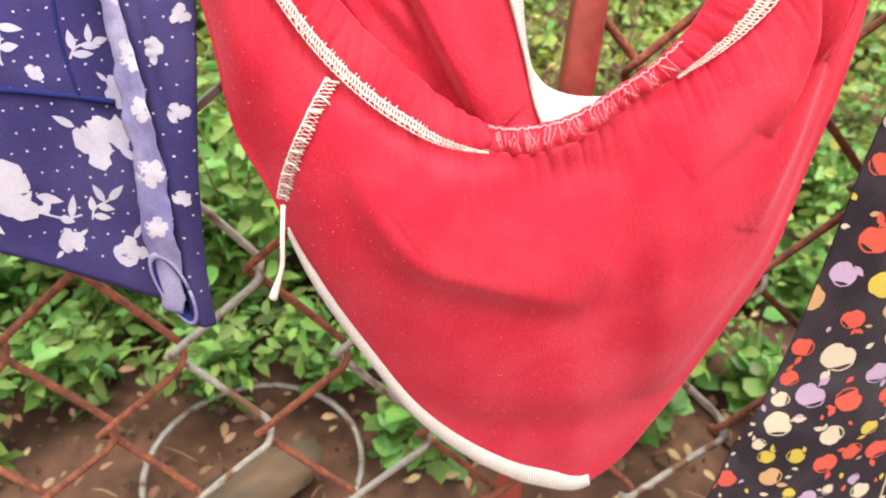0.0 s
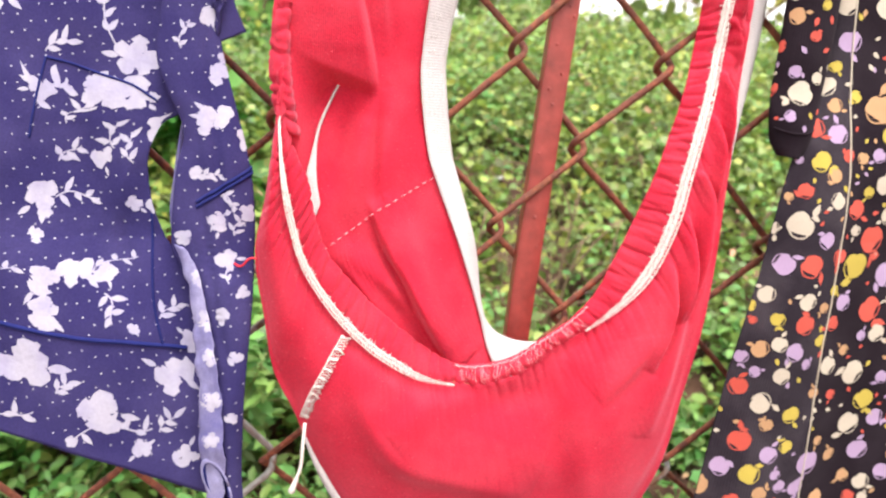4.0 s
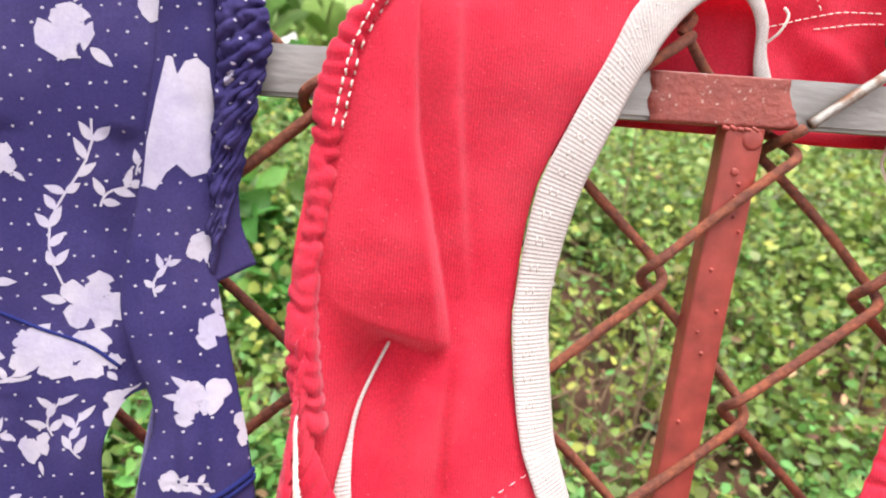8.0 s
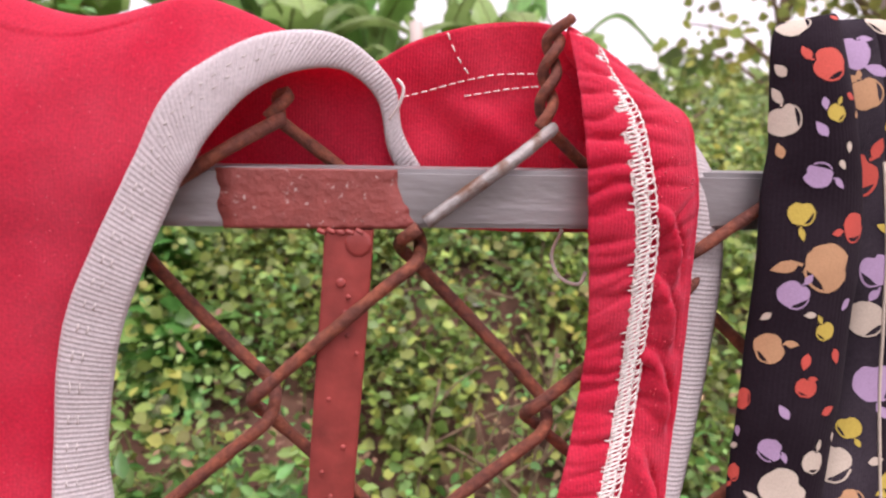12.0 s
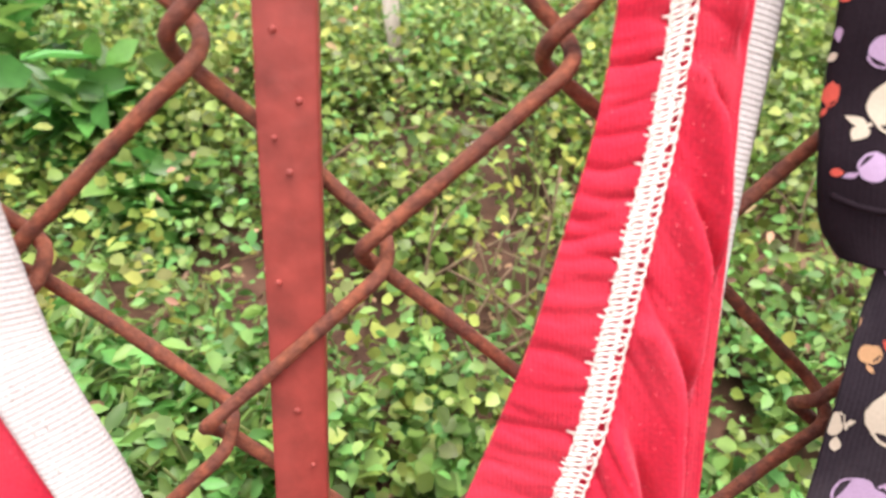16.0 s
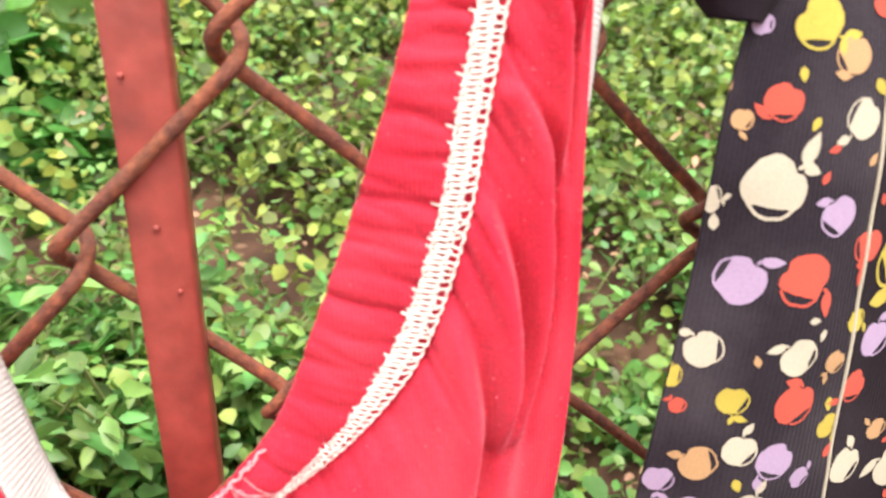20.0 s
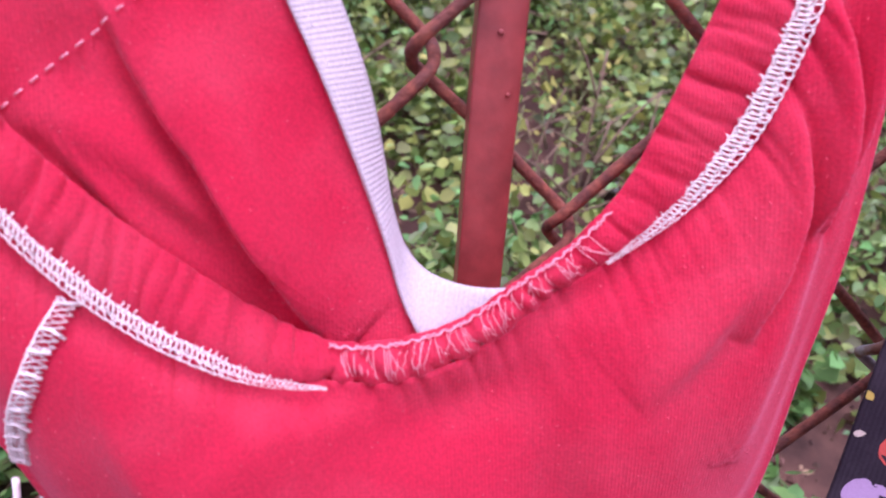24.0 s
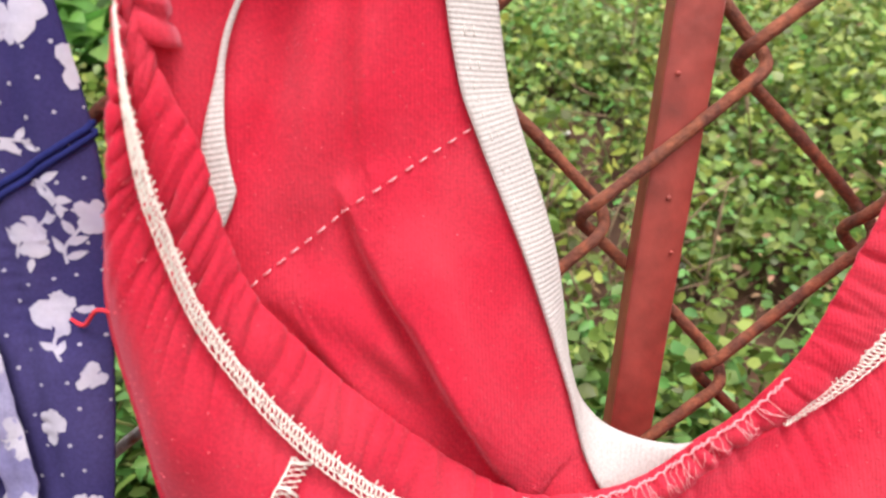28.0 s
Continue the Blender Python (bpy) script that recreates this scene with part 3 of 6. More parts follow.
# brushed red paint on the rail over the post, with an uneven edge
edge = []
n_edge = 26
for side in (0, 1):
    z = np.linspace(-9.9, 9.9, n_edge)
    if side == 0:
        x = 126 - 2.0 * fbm(z, z * 0, 9.0, 2.0) - 1.0 * z / 10
    else:
        x = 183 + 2.2 * fbm(z, z * 0, 9.0, 5.0) - 0.25 * z
    edge.append(np.stack([x, z], 1))
rows = []
for k in range(n_edge):
    xs = np.linspace(edge[0][k, 0], edge[1][k, 0], 12)
    rows.append(np.stack([xs, np.full(12, -3.75), np.full(12, edge[0][k, 1] * 0.93) + (xs - 120) * 0.02], 1))
patch = np.array(rows)
under = patch[0].copy()
under[:, 1] = 8
under[:, 2] = patch[0][:, 2] - 0.55
low = patch[0].copy()
low[:, 2] -= 0.6
low[:, 1] += 1.0
patch = np.concatenate([[under], [low], patch])
grid_mesh("paint_patch", patch, OXIDE_WORN, fence, "worn red paint on the rail", thick=0.0003)

POST_TOP, POST_LOW = np.array([166.0, 0, -9.0]), np.array([130.0, 0, -690.0])
rows = []
for s in np.linspace(0, 1, 40):
    c = POST_TOP + (POST_LOW - POST_TOP) * s
    ring = [(-7.8, -3.2), (-7.0, -4.0), (7.0, -4.0), (7.8, -3.2), (7.8, 5.2), (7.2, 6.0), (-7.2, 6.0), (-7.8, 5.2), (-7.8, -3.2)]
    rows.append([(c[0] + a + 0.12 * math.sin(s * 40), b, c[2]) for a, b in ring])
grid_mesh("post", np.array(rows), OXIDE, fence, "red oxide painted steel post", thick=0.0)


def stud(x, z, r, h, y=-4.0, name="rivet"):
    rings = []
    for k, (rr, hh) in enumerate([(1.0, 0), (0.95, 0.55), (0.7, 0.88), (0.35, 1.0), (0.02, 1.02)]):
        a = np.linspace(0, 2 * np.pi, 11)
        rings.append(np.stack([x + r * rr * np.cos(a), np.full(11, y - h * hh), z + r * rr * np.sin(a)], 1))
    grid_mesh(name, np.array(rings), OXIDE, fence, thick=0.0)


stud(169.0, -13.5, 4.4, 0.8, name="bolt_head")
for x, z, r in [(163.5, -26.5, 1.7), (166, -31, 0.9), (165, -36, 0.8), (161, -43, 1.1), (166, -44, 0.9), (169, -50, 0.8), (160, -66, 0.9), (165, -83, 1.0), (158, -92, 0.8),
                (161, -101, 1.0), (155.5, -131, 0.9), (160, -150, 0.8), (157, -171, 1.0), (160, -190, 0.8)]:
    stud(x, z, r, 0.9, name="paint_blister")
weld = [sweep(spline([(156 + 3 * k, -3.8, -9.5 + 0.4 * math.sin(k * 2.0)), (158.5 + 3 * k, -4.2, -10.2)], 4), 0.9, 6) for k in range(5)]
v, f = join(weld)
mesh_object("weld_bead", W(v), f, OXIDE, fence)

# ---------------------------------------------------------------- the red bloomers
bloomers = thing("red_bloomers", "faded red cotton child's bloomers with white bindings hung over the rail", "bloomers", (0.13, 0.0, 1.19))

ZIG = [(2, -38, -98), (4, -46, -127), (6, -50, -151), (10, -52, -172), (16, -53, -192), (26, -54, -209), (41, -57, -227), (63, -58, -245), (85, -58, -256), (104, -56, -259),
       (122, -56, -260), (138, -54, -256), (153, -51, -248), (168, -48, -238), (184, -47, -228), (202, -45, -215), (219, -42, -196), (231, -40, -168), (239, -34, -138), (246, -28, -112),
       (253, -20, -89), (258, -13, -64), (260, -13, -28), (260, -13, -3), (257, -12, 14), (254, -8, 29), (248, 2, 43), (245, 12, 53), (246, 21, 50),
       (250, 26, 20), (250, 27, -12)]
FREE = [(4, -42, -88), (6, -44, -113), (11, -46, -132), (18, -47, -147), (23, -48, -170), (30, -49, -187), (41, -50, -200), (53, -50, -213), (69, -50, -227), (87, -50, -241), (104, -50, -250),
        (121, -51, -250), (138, -50, -246), (154, -48, -236), (168, -46, -227), (184, -43, -212), (197, -41, -186), (208, -38, -161), (217, -36, -138), (225, -31, -115), (235, -22, -88),
        (241, -14, -64), (243, -13, -36), (241, -13, -9), (239, -12, 16), (238, -6, 32), (237, 2, 46), (236, 12, 58), (238, 21, 55), (240, 26, 20), (240, 27, -12)]
OUT = [(3, -40, -98), (2, -48, -119), (-3, -50, -157), (-8, -50, -185), (-3, -52, -223), (3, -52, -257), (13, -52, -278), (28, -52, -317), (55, -52, -364),
       (80, -52, -400), (111, -52, -427), (143, -50, -445), (169, -48, -450), (185, -46, -439), (203, -46, -409), (227, -46, -359), (243, -46, -321),
       (252, -44, -271), (259, -42, -231), (263, -38, -200), (266, -32, -150), (269, -26, -115), (272, -18, -85), (276, -12, -54), (277, -10, -20),
       (276, -8, 15), (273, -4, 30), (266, 4, 37), (262, 13, 42), (262, 21, 38), (264, 26, 15), (264, 27, -12)]
ROWS_N = 760
zig = spline(ZIG, ROWS_N, {1: 0.03, 10: 0.40, 16: 0.56, 22: 0.78, 26: 0.90})
free = spline(FREE, ROWS_N, {1: 0.03, 11: 0.40, 16: 0.56, 22: 0.78, 26: 0.90})
out = spline(OUT, ROWS_N, {1: 0.03, 12: 0.40, 17: 0.56, 24: 0.78, 27: 0.90})

# pouch and side panel: one cloth from the zigzag seam to the outer fold
pouch = loft(zig, out, 90)
flat_pouch = pouch.copy()
along = np.linspace(0, 1, ROWS_N)[:, None]
across = np.linspace(0, 1, 90)[None, :]
full = np.clip(np.minimum(along / 0.08, (0.62 - along) / 0.14), 0, 1)
full = full * full * (3 - 2 * full)
swell = np.sin(np.pi * across ** 0.85) ** 1.3
pouch[..., 1] -= swell * (3.0 + 7.5 * full)
pouch[..., 1] -= 0.9 * fbm(pouch[..., 0], pouch[..., 2], 60.0, 3.0) * np.minimum(across * 6, 1)
# the swag across the pouch, the hollow under the band and the upright pleat
fold(pouch, [(44, -238), (49, -254), (57, -277), (74, -300), (105, -313), (155, -327)], 10.0, 40.0, 9.0, 1)
fold(pouch, [(66, -286), (84, -272), (106, -264), (128, -262)], 4.0, 16.0, 7.0, -1)
crease(pouch, [(100, -268), (124, -272), (150, -268), (168, -258)], 4.5, 11.0)
crease(pouch, [(140, -290), (155, -306), (162, -330)], -2.5, 12.0)
fold(pouch, [(174, -240), (178, -256), (184, -296), (194, -348), (196, -390)], 9.0, 46.0, 13.0, 1)
fold(pouch, [(218, -186), (222, -208), (219, -232), (208, -250), (188, -268)], 5.5, 20.0, 5.0, -1)
crease(pouch, [(20, -225), (14, -250), (20, -275)], 2.0, 9.0)
crease(pouch, [(80, -392), (115, -402), (160, -404), (190, -392)], 2.5, 14.0)
fold(pouch, [(234, -150), (240, -178), (241, -212), (236, -250), (224, -296)], 6.0, 14.0, 5.0, -1)
# drapes that start at the gathers of the side band and run down the cloth, each with a valley beside it
for line, lift, wide_mm, sharp_mm in [([(259, 2), (264, 0), (268, -7), (270, -22)], 3.5, 3.0, 1.3), ([(259, -20), (264, -22), (268, -29), (270, -44)], 3.5, 3.0, 1.3),
                                      ([(258, -44), (263, -46), (268, -54), (270, -72)], 4.0, 3.2, 1.3), ([(254, -76), (260, -78), (263, -84), (264.5, -98), (264, -128)], 6.5, 3.6, 1.4),
                                      ([(248, -102), (254, -104), (258, -112), (259.5, -132), (258, -158)], 5.0, 3.6, 1.5), ([(238, -134), (248, -137), (252, -144), (253, -164), (251, -192), (244, -222)], 8.0, 5.5, 1.8),
                                      ([(232, -156), (238, -162), (242, -176), (242, -200), (237, -222)], 6.0, 5.0, 1.9), ([(222, -182), (229, -190), (232, -206), (230, -228), (222, -252)], 6.0, 7.0, 2.2)]:
    fold(pouch, line, 1.35 * lift, wide_mm, sharp_mm, -1)
    crease(pouch, [(a + 1.5 + sharp_mm, b - 1.5) for a, b in line[1:]], 0.7 * lift, 1.2 * sharp_mm)
# the cloth stays sewn to the band: folds begin a little below the seam
sewn = np.clip(across * np.linalg.norm(out - zig, axis=1)[:, None] / np.clip(np.linalg.norm(out - zig, axis=1)[:, None] * 0.15, 2.0, 12.0), 0, 1)
# and die out towards the outer fold of the cloth
rim_fade = np.clip((1 - across) / 0.17, 0, 1) * np.ones_like(along)
sewn = sewn * sewn * (3 - 2 * sewn) * rim_fade * rim_fade * (3 - 2 * rim_fade)
pouch = flat_pouch + (pouch - flat_pouch) * sewn[..., None]
reach_mm = np.linalg.norm(out - zig, axis=1)[:, None]
pouch = gathers(pouch, 6.5, 1.7, seed=2.0, fade=lambda V: np.exp(-V * reach_mm / 10.0), slant=5.0)
grid_mesh("front_panel", pouch, RED, bloomers, "faded red cotton pouch")
pouch_cloth = Cloth(pouch)

# the inner layer of the pouch, nearer the fence
inner_top = zig + np.array([0, 26, -14])
inner_top[:, 1] = np.minimum(inner_top[:, 1], 24)
cut = slice(26, 443)
back_pouch = loft(inner_top[cut], out[cut] + np.array([0, 0.6, 0]), 40)
back_pouch[..., 1] += 9.0 * np.sin(np.pi * np.linspace(0, 1, 40))[None, :] * np.sin(np.pi * np.linspace(0, 1, 417))[:, None]
grid_mesh("back_layer", back_pouch, RED, bloomers)

# elastic waistband
band = loft(free, zig, 22)
band[..., 1] -= 2.6 * np.sin(np.pi * np.linspace(0, 1, 22))[None, :]
band = gathers(band, 7.5, 1.3, seed=4.0, slant=1.8)
band = gathers(band, 3.4, 0.5, seed=4.7, slant=1.2)
grid_mesh("waistband", band, RED, bloomers, "gathered elastic waistband")

# white overlock zigzag along the band
side = zig - free
side /= np.linalg.norm(side, axis=1)[:, None] + 1e-9
# the lace rides on the higher of the two cloths at the seam
gap_mm = np.linalg.norm(out - zig, axis=1) / 89.0
top_y = np.array([min(pouch[k, :int(min(5.0 / max(gap_mm[k], 0.05), 88)) + 1, 1].min(), band[k, (-13 if k < 330 else -7):, 1].min()) for k in range(ROWS_N)])
top_y = np.convolve(np.pad(top_y, 20, mode="edge"), np.ones(41) / 41.0, mode="valid")
zz_path = zig.copy()
zz_path[:, 1] = np.where(np.arange(ROWS_N) < 330, np.maximum(top_y - 2.4, zig[:, 1] - 8.0), np.maximum(top_y, zig[:, 1] - 2.4))
k_l = int(np.argmin(np.linalg.norm(zig - np.array([104, -58, -257]), axis=1)))
k_r = int(np.argmin(np.linalg.norm(zig - np.array([181, -48, -229]), axis=1)))
pieces = []
for lo_k, hi_k, wide_mm in ((16, k_l, 5.4), (k_r, 700, 8.0)):
    ends = np.arange(hi_k - lo_k)[::-1] if lo_k == 16 else np.arange(hi_k - lo_k)
    pieces += lace(zz_path[lo_k:hi_k], side[lo_k:hi_k], wide_mm * np.clip(0.12 + ends / 55.0, 0.12, 1.0), 0.5 if lo_k == 16 else 0.22)
v, f = join(pieces)
mesh_object("zigzag_stitching", W(v), f, THREAD, bloomers, "white zigzag overlock stitching")
# chain stitch on the band's upper edge where the zigzag is turned under
low_line = (free * 0.94 + zig * 0.06)[k_l:k_r + 14] + np.array([0, -2.0, 0.6])
v, f = join([zigzag(low_line, side[k_l:k_r + 14], 0.6, 3.0, 0.24, 0, 0.5), zigzag(low_line, side[k_l:k_r + 14], 0.5, 4.4, 0.24, 1, 0.5)])
mesh_object("chain_stitching", W(v), f, PINK_THREAD, bloomers, "pale chain stitching on the band edge")

pieces = []
for k in range(k_l + 6, k_r + 6, 5):
    for _ in range(3):
        j = int(np.clip(k + rng.integers(-3, 4), k_l, k_r + 10))
        lo_c, hi_c = int(rng.integers(1, 5)), int(rng.integers(14, 20))
        q = band[np.clip(np.linspace(j, j + rng.integers(-4, 5), 6).astype(int), 0, ROWS_N - 1), np.linspace(lo_c, hi_c, 6).astype(int)] + np.array([0, -0.75, 0])
        pieces.append(sweep(q, 0.12, 4))
v, f = join(pieces)
mesh_object("worn_threads", W(v), f, PINK_THREAD, bloomers, "pale worn threads across the band")

# overlock on the side seam, and its loose tail
seam = pouch_cloth.on([(41 - 21 * s - 2.5 * math.sin(s * 3), -231 - 50 * s) for s in np.linspace(0, 1, 40)])
sd = np.tile([[0.92, 0, -0.35]], (40, 1))
pieces = [sweep(seam + sd * -2.6 + np.array([0, -0.9, 0]), 0.35, 5)]
for phase, amp in ((0, 2.7), (1, 2.3)):
    pieces.append(zigzag(seam, sd, amp, 3.4, 0.42, phase))
for k in range(1, 38, 4):
    rung = seam[k] + np.outer([-2.8, 0.0, 3.0 + rng.normal() * 0.5], sd[k]) + np.array([(0, -0.8, 0), (0, -1.3, 0.5), (0, -0.7, 1.5 * math.sin(k * 2.2))])
    pieces.append(sweep(rung, 0.5, 5))
v, f = join(pieces)
mesh_object("side_stitching", W(v), f, THREAD, bloomers, "white overlock on the side seam")
tube("thread_tail", spline([(20, -62, -281), (19, -64, -296), (18, -63, -308), (15, -62, -318), (13, -62, -324)], 20), np.r_[np.full(14, 1.0), np.linspace(1.0, 2.0, 6)], THREAD, bloomers, "loose white thread tail", 6)

# binding along the lower leg edge
below_k = np.nonzero(out[:, 2] < -296)[0]
lo_k, hi_k = int(below_k[0]), int(0.405 * ROWS_N)
edge_line = out[lo_k:hi_k]
inward = (zig - out)[lo_k:hi_k]
inward /= np.linalg.norm(inward, axis=1)[:, None]
wide = np.interp(np.linspace(0, 1, hi_k - lo_k), [0, 0.12, 0.6, 0.92, 1.0], [3.0, 8.0, 11.0, 14.0, 8.0])
bind = np.stack([edge_line + inward * (wide * s)[:, None] + np.array([0, -1.5 - 0.9 * math.sin(math.pi * (s + 0.12) / 0.95), 0])
                 for s in np.linspace(-0.12, 0.83, 9)], 1)
grid_mesh("leg_binding", bind, WHITE_RIB, bloomers, "white ribbed leg binding", thick=0.0010)

# the panel that runs up from the pouch and over the rail
LEFT = [(36, 26, -12), (34, 27, 15), (30, 22, 45), (30, 8, 56), (32, -6, 44), (23, -14, 25), (12, -19, 8), (4, -23, -27), (-1, -30, -56), (-2, -34, -80),
        (0, -38, -100), (5, -40, -128), (13, -42, -158), (23, -43, -196), (41, -44, -218), (61, -46, -238), (90, -47, -255), (128, -46, -264)]
RIGHT = [(192, 25, -12), (186, 24, 10), (176, 20, 38), (157, 8, 49), (140, 0, 46), (124, -7, 37), (105, -12, 11), (93, -13, -14), (83, -14, -40), (79, -15, -76),
         (79, -18, -97), (84, -22, -130), (90, -25, -148), (105, -30, -184), (119, -35, -223), (128, -40, -248), (138, -44, -257), (150, -46, -258)]
MARKS = {k: k / 17.0 for k in range(18)}
panel = loft(spline(LEFT, 260, MARKS), spline(RIGHT, 260, MARKS), 100)
u = np.linspace(0, 1, 100)[None, :]
vv = np.linspace(0, 1, 260)[:, None] * 17
hump = np.exp(-(((vv - 3.3) / 1.3) ** 2))
panel[..., 2] += hump * np.clip((1 - u) / 0.3, 0, 1) * (11.0 * np.exp(-(((u - 0.78) / 0.22) ** 2)) + 6.0 * np.exp(-(((u - 0.16) / 0.16) ** 2)) - 1.0 * np.exp(-(((u - 0.45) / 0.12) ** 2)))
X, Z = panel[..., 0].copy(), panel[..., 2].copy()
front = np.clip((vv - 4.0) / 1.0, 0, 1) * np.ones_like(u)
# a lobe of cloth between the gathered edge and a pleat: it hangs forward and leaves a pocket under it
x_dash = np.interp(-Z, [-40, -14, 0, 18, 34, 58, 82, 102, 130], [30, 20, 16, 13, 11, 8, 7, 9, 12])
x_pleat = np.interp(-Z, [-40, -5, 24, 55, 80, 95, 112, 135, 165], [35, 36, 38.5, 46, 52, 55, 52, 46, 37])
q_u = np.clip((X - x_dash) / (x_pleat - x_dash), 0, 1)
lobe = np.sin(np.pi / 2 * np.clip(q_u / 0.72, 0, 1)) ** 0.85 * np.clip((1 - q_u) / 0.10, 0, 1) ** 0.6
size_mm = np.interp(-Z, [-45, -20, 0, 35, 58, 76, 88, 98], [2.0, 4.5, 6.0, 10.0, 11.5, 10.0, 6.5, 3.0])
below = -72 - 24 * np.sqrt(q_u) - Z
soft = np.clip((q_u - 0.12) / 0.42, 0, 1)
soft = 30 - 22 * soft * soft * (3 - 2 * soft)
fall = np.clip(1 - below / soft, 0, 1)
fall = np.where(below < 0, 1.0, fall * fall * (3 - 2 * fall))
pocket = np.clip(below / soft, 0, 1) * np.clip(1 - (below - soft) / 75.0, 0, 1) * np.clip(1.25 - q_u, 0, 1) ** 1.5
panel[..., 1] += front * lobe * (18.0 * pocket - size_mm * fall)
for line, deep, wide_mm in [([(52, -40), (60, -70), (66, -100)], 2.0, 8.0),
                            ([(54, -172), (60, -188), (70, -204), (82, -225), (96, -248)], 3.5, 3.0),
                            ([(66, -160), (76, -188), (90, -220), (106, -250)], -4.0, 7.0), ([(30, -189), (53, -204), (70, -219), (88, -238)], 4.0, 5.0),
                            ([(40, -184), (60, -196), (76, -216)], -3.0, 6.0), ([(58, -98), (56, -125), (55, -160)], 3.0, 3.0),
                            ([(40, -105), (36, -130), (26, -160)], 4.0, 5.0), ([(48, -110), (46, -140), (44, -172)], -3.5, 6.0),
                            ([(110, 45), (92, 18), (84, -5)], -1.2, 9.0), ([(62, 52), (70, 30), (74, 12)], 1.2, 9.0)]:
    g2 = panel[60:]
    crease(g2, line, deep, wide_mm)
g2 = panel[60:]
fold(g2, [(46, 60), (48, 22), (50, -8), (54, -40), (60, -80)], 5.5, 9.0, 2.2, -1)
fold(g2, [(52, -158), (54, -164), (58, -175), (63, -185), (73, -200), (85, -221), (99, -245), (108, -256)], 11.0, 18.0, 2.2, 1)
fold(g2, [(28, -186), (40, -195), (59, -221), (83, -243)], 5.0, 9.0, 3.0, 1)
fold(g2, [(59, -98), (58, -130), (57, -168)], 4.0, 12.0, 2.6, 1)
crease(g2, [(36, -192), (55, -203), (74, -216), (92, -236)], -7.0, 8.5)
crease(g2, [(96, 50), (84, 20), (70, -20), (66, -60)], 2.5, 14.0)
crease(g2, [(130, 44), (110, 20), (92, -20)], -2.0, 12.0)
panel[..., 1] += 1.3 * fbm(panel[..., 0], panel[..., 2], 40.0, 8.0)
grid_mesh("back_panel", panel, RED, bloomers, "red cotton panel draped over the rail")
panel_cloth = Cloth(panel[70:], 0.9)
dashes(panel_cloth, [(88, -146), (76, -153), (57, -164), (45, -173), (26, -188)], 2.4, 2.4, 0.26, PINK_THREAD, bloomers, "seam_stitching")
# pale binding of the far leg hole, seen in the pocket
far = panel_cloth.on([(33, -97), (28, -108), (23, -120), (20, -134), (18, -148), (18, -160), (20, -172)])
far = spline(far, 24)
fw = np.interp(np.linspace(0, 1, 24), [0, 0.45, 0.7, 0.88, 1.0], [0.5, 1.2, 6.0, 9.5, 1.0])
far_bind = np.stack([far + np.array([1, 0, 0.15]) * (fw * s)[:, None] + np.array([0, -1.2 - 0.6 * math.cos(s * 3), 0]) for s in np.linspace(-0.3, 0.7, 6)], 1)
grid_mesh("inner_binding", far_bind, WHITE_RIB, bloomers, "white binding of the far leg hole", thick=0.001)

# the gathered strip on the panel's outer edge
sil = spline([(35, 6, 56), (31, -6, 43), (20, -13, 26), (10, -16, 15), (5, -18, 2), (2, -20, -12), (2, -23, -28), (0, -28, -58), (-2, -34, -82), (-1, -39, -102), (4, -43, -122)], 120)
dash = spline([(40, 4, 59), (37, -9, 45), (27, -18, 28), (20, -19, 14), (16, -21, 0), (13, -23, -18), (11, -26, -34), (8, -31, -58), (7, -37, -82), (9, -42, -102), (13, -44, -125)], 120)
strip = loft(sil, dash, 16)
strip[..., 1] -= 3.0 * np.sin(np.pi * np.linspace(0, 1, 16))[None, :]
strip = gathers(strip, 5.4, 2.0, seed=6.0)
strip[:, -3:, 1] += np.array([1.0, 3.0, 7.0])[None, :]
grid_mesh("gathered_edge", strip, RED, bloomers, "gathered elastic leg edge")
strip_cloth = Cloth(strip, 0.6)
for off in (0, 2.6):
    dashes(strip_cloth, [(30 + off, 38), (22 + off, 24), (14.5 + off, 9), (11 + off, -6), (8.5 + off, -22)], 2.2, 1.2, 0.36, THREAD, bloomers)

# wide white binding of the near leg hole, over the rail and down to the waistband
BIND_L = [(190, 25, 8), (182, 22, 22), (179, 20, 36), (169, 14, 46), (157, 7, 50), (140, -1, 47), (124, -7, 38), (113, -10, 28), (105, -13, 11), (93, -15, -14), (83, -16, -40),
          (79, -17, -76), (79, -20, -97), (84, -24, -130), (90, -27, -148), (105, -32, -184), (119, -37, -223), (125, -41, -245), (133, -45, -257), (150, -47, -262), (170, -46, -248)]
BIND_R = [(184, 25, 4), (178, 22, 16), (174, 18, 32), (163, 10, 40), (149, 2, 38), (136, -5, 30), (125, -9, 17), (120, -11, 8), (116, -12, 2), (106, -14, -21), (98, -14, -44),
          (93, -13, -76), (94, -13, -97), (99, -15, -131), (103, -17, -145), (116, -19, -184), (122.5, -22, -222), (128, -27, -235), (138, -34, -240), (154, -42, -239), (174, -44, -232)]
BM = {k: k / 20.0 for k in range(21)}
bl, br = spline(BIND_L, 220, BM), spline(BIND_R, 220, BM)
wide_bind = loft(bl, br, 12)
wide_bind[..., 1] -= 0.5 * fbm(wide_bind[..., 0], wide_bind[..., 2], 16.0, 33.0)
wide_bind[..., 1] -= 1.3 * np.sin(np.pi * np.linspace(0, 1, 12))[None, :] ** 0.35
arch = np.exp(-(((np.linspace(0, 20, 220) - 5.4) / 3.0) ** 2))[:, None]
wide_bind[..., 1] -= 0.7 + 2.6 * arch
wide_bind[..., 2] += 2.2 * arch
